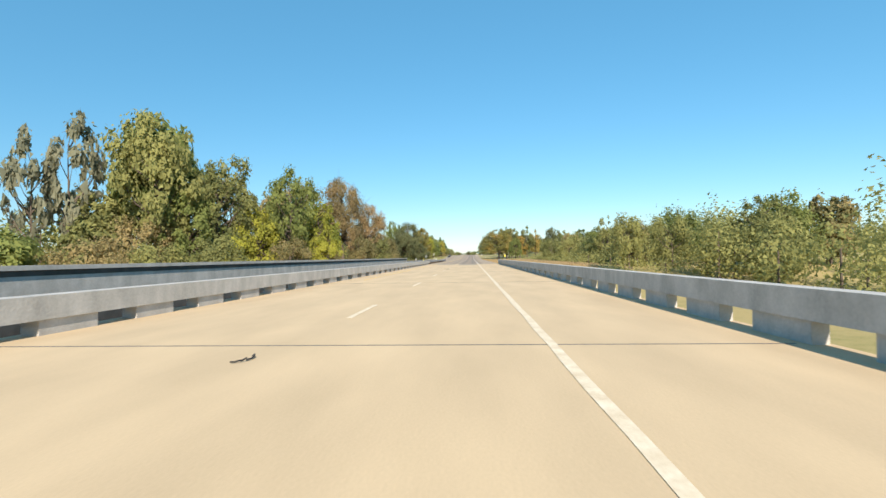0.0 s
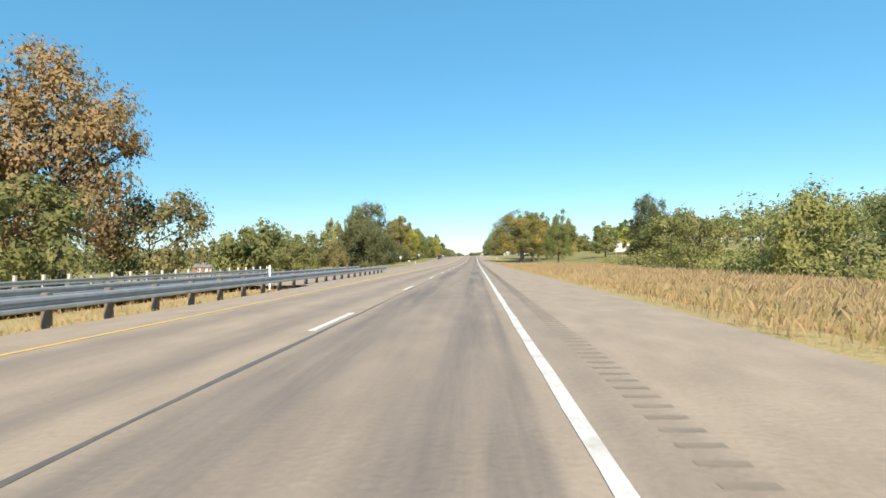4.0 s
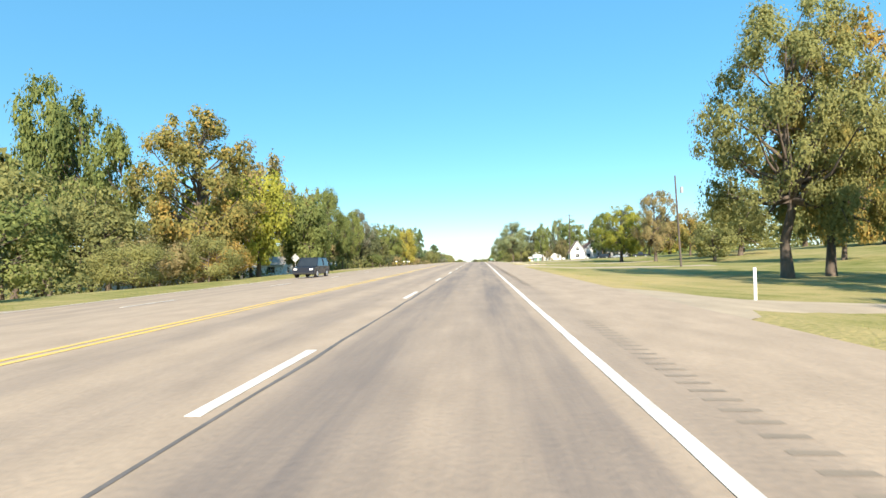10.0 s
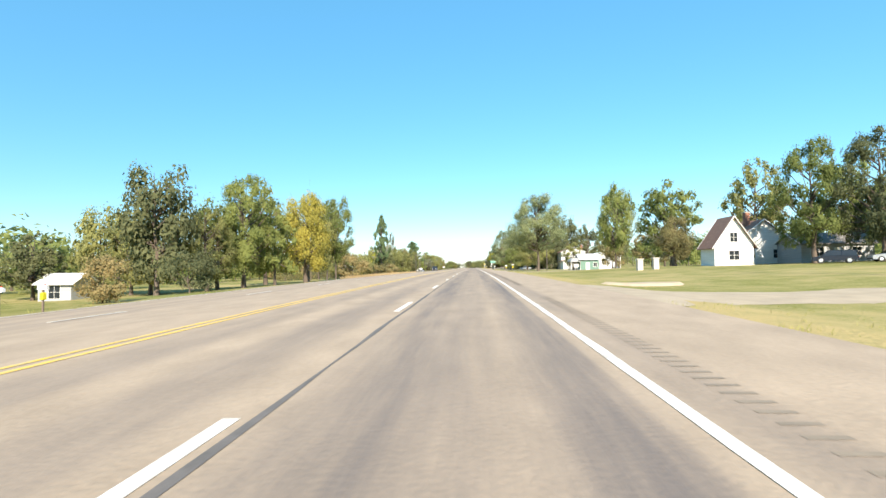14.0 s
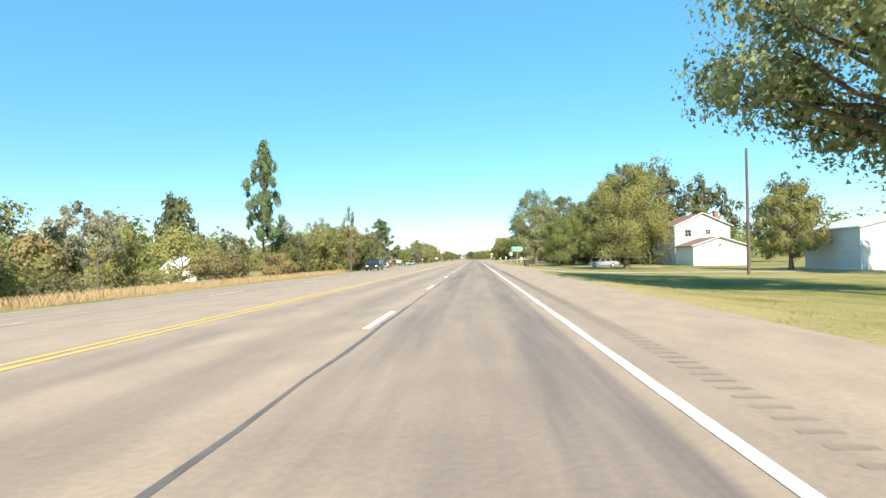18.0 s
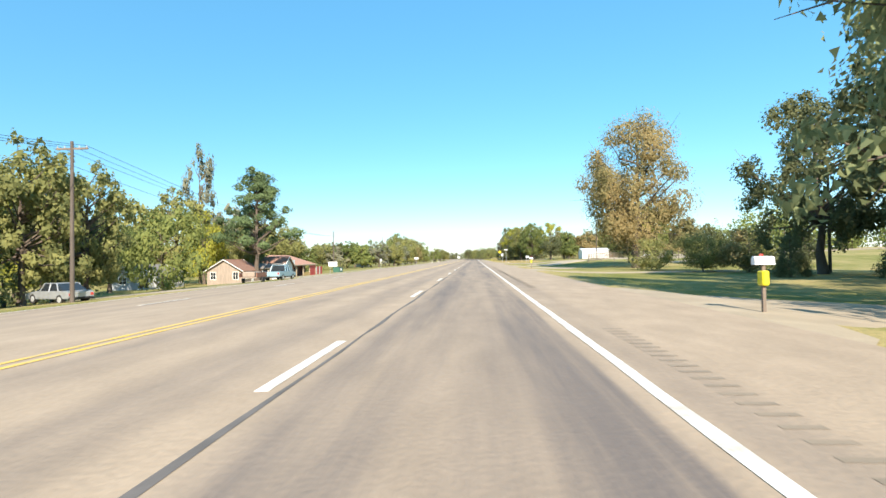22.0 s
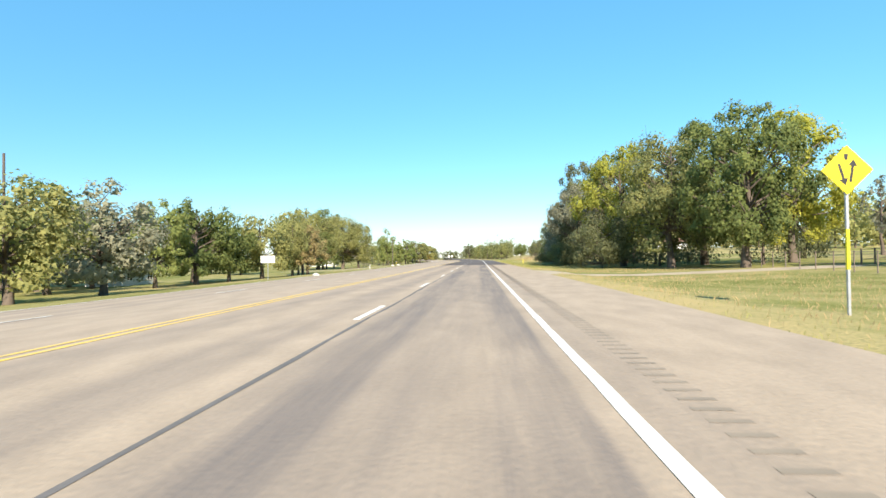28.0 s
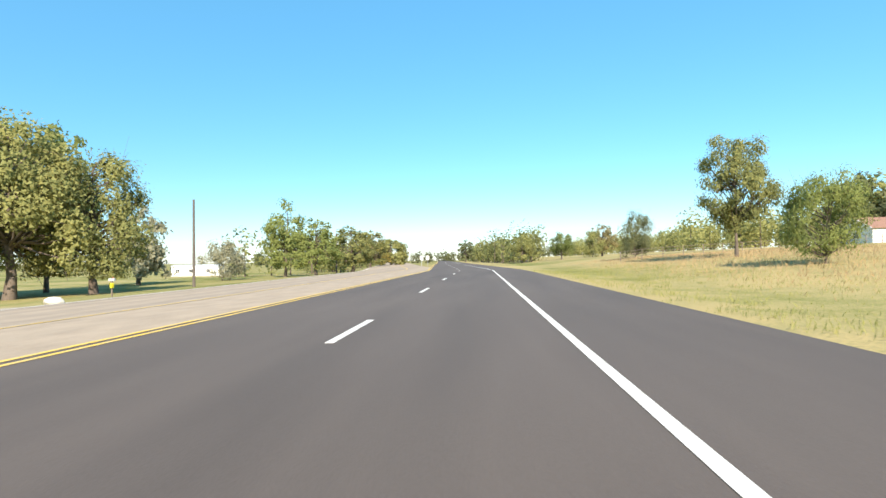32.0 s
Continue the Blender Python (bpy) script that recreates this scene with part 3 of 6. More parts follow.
def tree(x, y, h, r, shape, leaf, near=1, bark="bark", label="", lean=0):
    """A tree of height h and crown radius r. near: 2 full detail, 1 medium, 0 far off."""
    n_leaf, size = {3: (44000, .062), 2: (20000, .090), 1: (6200, .158), 0: (2600, .33)}[near]
    if shape == "bare":
        n_leaf //= 3
    if shape in ("bush", "shrub"):
        n_leaf, size = n_leaf * 4 // 5, size * .95
    seed = int(abs(x * 3 + y)) % (3 if near >= 2 else 4)
    trunk_me, crown_me = tree_proto(shape, seed, n_leaf, size)
    key = (trunk_me.name, bark), (crown_me.name, leaf)
    if key[0] not in DRESSED:
        DRESSED[key[0]] = trunk_me.copy()
        DRESSED[key[0]].materials.append(M[bark])
    if key[1] not in DRESSED:
        DRESSED[key[1]] = crown_me.copy()
        DRESSED[key[1]].materials.clear()
        DRESSED[key[1]].materials.append(LEAF[leaf])
    words = {"green": "green", "dark": "dark green", "yellow": "yellow-green", "olive": "olive", "brown": "brown autumn", "orange": "orange autumn", "pine": "dark green",
             "grey": "grey-green thinning", "gold": "golden yellow", "russet": "russet brown", "sage": "pale sage-green"}[leaf]
    kind = {"pine": "tall pine", "cedar": "conical cedar", "bush": "dense roadside bush", "shrub": "low shrub", "bare": "half-bare tree",
            "tall": "tall slender tree", "spread": "wide spreading shade tree", "round": "rounded leafy tree", "dome": "broad dome-crowned shade tree", "airy": "open-crowned shade tree"}[shape]
    cat = "bush" if shape in ("bush", "shrub") else "tree"
    th = new(("bush" if cat == "bush" else "tree"))
    tagged(th, label or f"{kind} with {words} leaves on roadside grass", cat)
    hh = 10.0 if shape not in ("bush", "shrub") else 7.4
    rnd = random.Random(int(x * 10) + int(y * 7))
    th.matrix_world = pose(x, y, gz(x, y), 0, 0, rnd.uniform(0, 360)) @ Matrix.Diagonal((r / 5.0, r / 5.0, h / hh, 1))
    part("trunk", DRESSED[key[0]], None, th)
    part("crown", DRESSED[key[1]], None, th)
    return th
# x, y, height, crown radius, shape, leaf, nearness
TREES = """
-62 100 33 10 tall olive 1;-54 108 25 8 airy olive 1;-66 108 33 9 tall green 1;-50 122 19 7 airy olive 1;-58 104 21 8 airy green 1;-72 96 14 7 airy olive 1;-71 112 34 9 tall green 1;-56 118 26 8 tall olive 1;-80 100 34 7 bare grey 1
-88 115 20 7 bare grey 0;-46 92 10 6 bush olive 1;-52 84 9 6 bush olive 1;-58 76 10 6 bush brown 1;-66 70 11 7 bush green 1;-75 66 11 6 bush brown 1;-48 105 9 5 bush yellow 1;-38 108 8 5 bush brown 1;-42 118 22 7 tall green 1
-38 126 17 7 airy yellow 1;-45 132 20 7 round green 1;-38 150 28 8.5 round russet 2;-33 163 20 8 round russet 2;-47 146 27 9 round brown 2;-31 140 9 5 bush brown 1;-30 154 8 5 bush olive 1;-30 170 9 5 bush brown 1;-34 120 7 4 bush yellow 1
-38.8 311 24 11.5 round dark 2;-44 318 20 8 round dark 1;-31 306 9 5 bush dark 1;-62 288 13 8 airy sage 1;-68 300 9 5 airy green 1;-78 343 13 7 airy orange 1;-85 325 11 6 airy olive 1;-55 300 6 4 bush olive 1;-50 310 10 5 round orange 1
-95 340 10 7 round olive 0;-74 275 8 4 round olive 1;-40 215 9 6 bush olive 0;-55 240 9 6 bush olive 0;-48 265 8 5 bush olive 0;33.5 230 15.5 4.8 round dark 2;43 238 13 6 round brown 1;33 150 8 5 bush olive 1;35 143 13 4.5 airy olive 1
36 159 11 5 airy green 1;31 178 10 5 bush olive 1;37 170 10 5 round olive 1;28 195 9 4 bush olive 1;30 210 10 6 round olive 1;28.5 102 13 4 round olive 1;60 108 17 8 round green 1;52 100 15 7 airy olive 1;70 110 15 7 round brown 1
45 120 14 6 round green 1;40 112 11 5 bush olive 1;34 118 10 5 bush brown 1;47 88 12 6 bush olive 1;33 128 9 5 bush olive 1;20.0 258 10.8 4.0 dome green 3;13.2 288 15.8 11.2 dome orange 3;46 318 11.5 6 airy olive 1;27.5 335 16 6 round dark 1
28 326 14 6 airy orange 2;33 330 18 6 tall olive 1;19.5 349 20.5 6.4 airy olive 3;23.5 351 20.5 5.4 airy orange 2;44 381 19 5 round orange 1;23.5 328 19 6.5 airy olive 2;-37 377 21 9.5 airy orange 2;-52 376 22 5 tall green 1;-57 377 25.5 5 tall green 1
-48 362 13 6 round olive 1;-40 352 9 5 round green 1;-31 338 7 4 bush dark 1;-33 312 8 5 bush dark 2;-36 330 11 5 round olive 1;-42 398 22 8 round orange 1;-35 408 14 4 round olive 1;-44 385 15 6 round yellow 1;-38 395 19 7 tall brown 1;-39 428 18 5 airy orange 1
-31 401 15 5 round green 1;-34 422.5 16.2 4.6 tall green 2;-34 437 11.5 3.2 tall green 1;-34 448 14 3.6 tall green 2;-40 447 12 5 tall brown 1;-34 455 15 4 tall grey 2;-34 458 11 4 round dark 1;-36 514 17 5.8 airy green 2;-33.5 520 12 4.5 airy green 1
-31 528 16 6.2 round gold 2;-43 540 19 7 airy olive 1;-32 552 17 5 tall green 2;-36 545 17 6 airy olive 1;-39.5 572 20 3.7 round dark 2;-26 470 3 2 shrub brown 1;-30 488 4 3 bush dark 1;50 420 14 8 round olive 1;60 440 12 8 airy olive 1
70 410 13 8 round green 1;40 408 8 5 round olive 1;31.5 437 14.5 6.5 airy yellow 2;35 424 16 5.5 airy brown 2;52 450 13 5 round orange 1;64 498 12 5 airy yellow 1;75 500 13 6 round olive 1;41.5 555 20 8 airy green 1;25.5 540 15.5 4 tall green 1
15.8 582 20.0 9.4 tall sage 3;30 560 9 3.5 round brown 1;40 592 23 5.8 tall sage 2;52 600 14 7 airy brown 1;47 575 13 5 airy grey 1;18 633 14.5 6.5 round olive 3;26 668 18 8 airy olive 2;33 623 10 4.5 airy olive 2;44 699 29 9 round dark 1
52 690 22 8 airy dark 1;60 670 19 7 round dark 1;13.8 700 18.6 8.2 dome sage 2;14 664 10 4 round green 2;21 668 14 5 airy green 2;25 666 14 5 airy dark 2;29 672 16 6 airy dark 2;36 680 18 7 round dark 1;21 690 14 5 round green 2
24 716 20 9 airy dark 2;30 722 15 7 airy dark 2;20.5 763 22.4 9.0 round brown 3;27 734 16 7 airy dark 2;36 730 16 7 airy dark 1;33 770 5.5 4 bush dark 1;40 774 5 3.5 bush dark 1;37 766 5.5 4 bush olive 1;44 765 5 2.5 bush dark 1
-39.8 656 22.5 4.6 pine pine 1;-75 690 21 6.5 round dark 1;-60 686 11 5 airy dark 1;-38 594 7 6 bush brown 1;-44 605 9 6 bush olive 1;-46 640 8.5 6 bush olive 1;-50 600 12 4 bare brown 1;-56 612 11 4 bare grey 1;-52 630 10 4 bare grey 1
-38 636 4 5 bush brown 1;-60 600 8 6 bush olive 1;-70 620 9 6 bush brown 1;-35 650 4 4 bush brown 1;-34 678 9 5.5 bush olive 1;-40 690 10 6 bush olive 1;-46 680 12 4 bare grey 1;-45 700 13 5 round grey 1;-52 715 14 6 round yellow 1
-40 722 14 6 round olive 1;-38 708 12 6 bush olive 1;-36 716 11 6 round dark 1;-50 742 16 7 round yellow 1;-42 738 12 5 airy dark 1;-40 752 10 5 bush green 1;-41.5 784 18 8.5 pine pine 2;-62 812 14 6 airy olive 1;-72 830 17 8 round grey 1
-60 850 13 7 round olive 1;-84 850 15 8 round olive 1;-58 905 10 7 round grey 0;-70 900 11 7 round green 0;-80 915 11 7 round olive 0;-48 905 11 7 round green 0;-88 900 18 8 round dark 1;-105 925 18.0 9.2 round dark 0;-36 925 12.0 6.2 round grey 1
-50 935 14.4 7.2 round green 1;-60 945 13.8 6.2 airy olive 1;-42 952 14.4 6.2 airy green 1;-48 962 14.4 5.7 round green 1;-70 950 14.4 7.2 airy dark 1;-80 955 14.4 7.2 airy grey 1;-38 966 13.8 6.2 round olive 1;-40 990 14 6 tall olive 1;-34 978 10 5 airy brown 1
-62 1010 12 6 round green 0;-75 1020 11 6 round green 0;-32 1100 11 6 airy green 1;-30 1120 11 7 airy olive 1;-31 1145 11 7 airy orange 1;-30 1170 10 7 round olive 0;-42 1111 17 6 round green 1;-50 1100 8 5 bush grey 1;-56 1066 22 8 tall green 1
-60 1090 14 6 round grey 0;60 887 22 6 airy yellow 1;66 892 18 6 airy green 1;75 900 15 7 airy brown 1;90 920 14 6 round dark 0;36 905 13 6 round green 0;28 898 12 6 round dark 1;45 915 12 7 round brown 0;56 920 13 7 round green 0
26 944 20.5 8 airy green 2;34 940 21 8 airy yellow 2;20 938 19 7 round olive 2;18 950 19 7 airy yellow 2;10 1148 9 4.2 round olive 1;19 1138 8 4 round green 1;14 1165 10 4 airy olive 1;25 1130 7 3.5 bush olive 1;5 1200 10 5 round olive 1;30 1142 9 5 airy brown 1;0 1245 11 5 airy olive 1;9 1215 11 5 round dark 1;-9 1290 13 6 airy dark 1;44 955 14 3.5 cedar dark 1;58 960 12 5 bare grey 1;66 965 11 5 round brown 0;14 945 8 5 bush dark 2
15 962 14 6 tall grey 2;24 930 19 7 airy green 2;16 968 18.5 6.5 airy dark 2;21 976 18.5 7 airy dark 2;15 981 10 5 bush grey 2;23 962 20 7 airy olive 2;27 974 15 7 airy olive 1;21 995 13 6 bare grey 1;25 1004 6 4 bush dark 1
19.4 1076 7 2.7 bush dark 2;22 1053 11.6 4.4 tall olive 2;76 1118 16 8 round dark 0;33 236 5 3 bush dark 2;74 440 17 8 round olive 1;86 436 17 8 airy green 1;98 433 16 8 airy olive 1;112 432 16 8 round green 1;125 436 16 9 airy olive 1
140 432 16 9 round green 1;154 430 16 9 round olive 0;60 330 12 7 airy yellow 1;168 430 15 9 round green 0;-44 284 9.5 5.5 round brown 1;-57 302 13 7 round olive 1;-70 290 10 6 round olive 1;-47 376 18 4 tall green 1;-33 358 4 4 bush olive 2
-35 364 5 4.5 bush brown 1;-31 368 4.5 4 bush olive 2;-33 374 5 4.5 bush orange 1;-41 366 9 5 round olive 1;-46 370 13 5 round olive 1;-62 383 21 5 tall green 1;-70 380 20 6 tall olive 1;-62 506 8.5 4.5 airy dark 1;-56 511 13.5 5 round olive 1
-50 509 10 4.5 airy olive 1;-42 502 18 5.8 round dark 1;-38 507 11.5 4.2 airy olive 2;31.5 526 9.5 3.8 round brown 2;-66 642 12.5 5 bare grey 1;-61 646 11 4.5 bare brown 1;-56 640 9 5 bush olive 1;-66 636 8 5 bush brown 1;-72 648 9 5 round olive 1
-40 671 10 4.2 round dark 1;-37 684 11 5 airy olive 1;-40 696 12 5.5 airy olive 1;-37 704 12 5 airy brown 1;-36 727 12.5 5 airy olive 1;-36 734 12 4.5 airy olive 1;-44 676 10 5 round olive 1;-39 664 7 4 bush olive 1;-34 692 7 4 bush brown 1
-46 712 15 5 bare grey 1;35 690 26.5 8.5 airy dark 2;-60 790 19 7.5 airy olive 1;-68 786 18 8 round olive 1;-57 793 26 5 bare grey 1;-52 785 13 5 round yellow 1;-47 792 12 5 round olive 1;23.5 777 8.5 3 round dark 2;-54 762 12 5 round green 1
-68 831 19 7 round grey 1;-66 846 16 8 round olive 1;-58 848 15.5 7 round olive 1;-64 903 13 7 round olive 1;-55 908 13 7 airy green 1;-42 911 12.5 6 airy grey 1;-75 896 14 7 round green 1;-36 915 12 6 round olive 1;78 895 16 7 round brown 1
88 900 13 4.5 airy dark 1;36 915 15 7 round brown 1;50 922 15 8 round olive 1;62 926 15 8 round brown 1;-33 386 16 6 round yellow 1;-30 398 13 5 round green 1;-46 507 13.5 5 round olive 1;-39 512 13.5 5 round green 1;17 672 3.5 3 bush dark 2
23 680 4 3.5 bush dark 1;29 680 4 3.5 bush dark 1;18 690 3.5 3 bush olive 1;26 694 4 3.5 bush dark 1;33 676 4.5 4 bush dark 1;-43 944 13 5 airy green 1;-40 958 13.5 5 round green 1;-36 975 12 4.5 round olive 1;-37 984 14 5 airy olive 1
-56 950 13 6 airy green 1;-64 938 12 6 round green 1;-66 958 13 6 round green 1;13.5 966 5 3.5 bush dark 2;13.5 974 5 3.5 bush olive 2;14 984 5 4 bush dark 2;16 992 4.5 3.5 bush dark 2;18.5 999 5.2 3 bush dark 2;16.5 990 14.5 4.5 airy brown 2
19 984 13 5 round dark 1;-44 434 20.5 6.5 airy orange 1;-40 424 15 5 airy brown 1;57 522 17 5.6 airy green 1;43.8 510 17.5 5.6 airy green 2;50 506 18 6.2 airy dark 2;60 508 17 7 round green 1;48 533 19 6 airy olive 1;66 505 16 7 airy dark 1
22 745 4.5 3.5 bush olive 2;25 742 4.5 3.5 bush brown 1;19 752 4 3 bush olive 1;21.5 729 3.4 1.5 cedar dark 2;27 726 3.6 1.7 cedar dark 1;-46 1050 20 9.5 round olive 2;-56 1056 21 11.5 round olive 2;-42 1056 17 7.5 round olive 2;-52 1048 13 8 round green 2
-60 1052 18.5 9.5 round green 1;19.2 1036 6.4 2.8 bush green 2;13.5 1003 2.2 2.2 bush dark 1;-84 96 30 6 bare grey 1;-48 114 16 6 round yellow 1;-64 96 14 7 bush brown 1;-76 104 20 8 round olive 1;-52 140 25 8 round brown 1;-56 150 24 8 round orange 1
-42 140 12 6 round brown 1;19 307 17 8 airy dark 2;-37 452 13.8 4.6 round green 2;-33 466 4.5 3.5 bush olive 2;-31 458 3.5 3 bush green 2;-50 262 9.5 5.5 round olive 1;-58 268 10.5 6 airy grey 1;-64 262 9 5 round olive 1
"""
for spec in TREES.replace("\n", ";").split(";"):
    if spec.strip():
        x, y, h, r, shape, leaf, near = spec.split()
        x, y, h, r, near = float(x), float(y), float(h), float(r), int(near)
        tree(x, y, h * (.94 if 870 < y < 968 and x < 40 else 1.02 if y > 870 else 1.06 if x > -19 or y < 200 else 1.12) + dip(x, y) + (.5 if x < -19 and y > 200 else 0), r * (1.04 if y < 870 else 1), shape, leaf, 0 if near == 1 and abs(x) > 64 else near)
def woods(name, label, x_of, y0, y1, depth, h0, h1, leaf, n, seed, size=.55, crowns=0):
    """A far belt of woodland: overlapping crowns of uneven height, in one piece."""
    rg = np.random.default_rng(seed)
    pts, outs = [], []
    crowns = crowns or max(4, int((y1 - y0) / 7 * 1.9))
    per = n // crowns
    V, Fc = [], []
    for i in range(crowns):
        y = rg.uniform(y0, y1)
        x = x_of(y) + rg.uniform(-depth / 2, depth / 2)
        h, r = rg.uniform(h0, h1), rg.uniform(3.5, 6)
        g = gz(x, y)
        d = rg.normal(size=(per, 3))
        d /= np.linalg.norm(d, axis=1)[:, None]
        rad = rg.uniform(.55, 1.08, (per, 1)) * (1 + .25 * np.sin(d[:, :1] * 5 + i) * np.cos(d[:, 2:] * 6))
        p = d * rad * np.array([r, r, h * .52])
        p[:, 2] += g + h * .5
        p[:, 0] += x
        p[:, 1] += y
        ok = p[:, 2] > g - .1
        pts.append(p[ok])
        outs.append(d[ok] + np.array([0, 0, .25]))
        tube_np(V, Fc, np.array([x, y, g - .3]), np.array([x, y, g + h * .6]), .22, .1, 5)
    pts, outs = np.concatenate(pts), np.concatenate(outs)
    me = leaf_mesh(name, pts, 1.1 * size * rg.uniform(.6, 1.4, len(pts)), rg, LEAF[leaf], outs, .8)
    ob = tagged(new(name, me), label, "woods", kind="stuff")
    tm = bpy.data.meshes.new("trunks")
    tm.from_pydata(V, [], Fc)
    tm.materials.append(M["bark"])
    part("trunks", tm, None, ob)
    return ob


woods("woods", "far belt of olive and green autumn woodland", lambda y: 62, -40, 225, 46, 8.75, 14.3, "olive", 46000, 1, .26)
woods("woods", "far belt of mixed autumn woodland beyond the field", lambda y: 135, 225, 560, 60, 10, 16.9, "olive", 26000, 2)
woods("woods", "far belt of dark green woodland beyond the yards", lambda y: 130, 560, 1000, 70, 11.25, 18.2, "green", 26000, 3)
woods("woods", "far belt of mixed autumn woodland beyond the pasture", lambda y: 110, 1000, 1500, 80, 10, 15.6, "olive", 62000, 4, .5)
woods("woods", "far belt of green woodland beyond the river bank", lambda y: -105, -40, 260, 50, 11.25, 18.2, "olive", 24000, 5)
woods("woods", "far belt of autumn woodland behind the farm field", lambda y: -185, 230, 560, 50, 7.5, 13, "olive", 22000, 6)
woods("woods", "far belt of green woodland behind the houses", lambda y: -100, 430, 700, 60, 8.75, 14.3, "green", 22000, 7)
woods("woods", "far belt of olive woodland behind the shops", lambda y: -110, 700, 1010, 60, 8.75, 14.3, "olive", 26000, 8)
woods("woods", "far belt of autumn woodland along the divided highway", lambda y: -48 - (y - 1130) * .17, 1130, 1500, 26, 8.75, 14.3, "olive", 22000, 9, .45)
woods("woods", "far belt of green woodland right of the divided highway", lambda y: 15 - (y - 1110) * .072, 1150, 1500, 12, 6, 12.5, "olive", 18000, 10, .34)
woods("woods", "distant wooded horizon where the highway ends", lambda y: (y - 1620) * 3.2 - 60, 1560, 1700, 60, 10, 15.6, "dark", 22000, 11, .8, 130)
woods("woods", "distant wooded skyline on both sides", lambda y: -320, 100, 1500, 60, 11.25, 16.9, "dark", 16000, 12, 1.0)
woods("woods", "distant wooded skyline on both sides", lambda y: 330, 100, 1500, 60, 11.25, 16.9, "dark", 16000, 13, 1.0)

for y0, y1, x, depth, leaf, n, seed in ((92, 128, -62, 26, "brown", 7000, 31), (120, 168, -42, 16, "brown", 8000, 32), (100, 238, 42, 18, "olive", 16000, 33), (100, 236, 31, 9, "olive", 16000, 44), (300, 400, -42, 14, "olive", 9000, 34),
                                        (440, 468, -38, 8, "olive", 5000, 43), (585, 660, -50, 20, "brown", 7000, 36), (668, 738, -42, 10, "olive", 7000, 37), (664, 700, 32, 16, "dark", 5000, 38),
                                        (845, 915, -62, 20, "olive", 9000, 39), (935, 985, 25, 12, "dark", 6000, 41), (905, 935, 52, 26, "brown", 5000, 42)):
    woods("undergrowth", "low tangled undergrowth beneath roadside trees", lambda y, x=x: x, y0, y1, depth, 1.6, 4.2, leaf, n, seed, .15)
strip("road_far_end", -18.9, -7.6, 1070, 2400, -.004, M["asphalt"], x_of=bend_far)
tagged(bpy.data.objects["road_far_end"], "worn asphalt of the diverging oncoming lanes", "road", kind="structure")

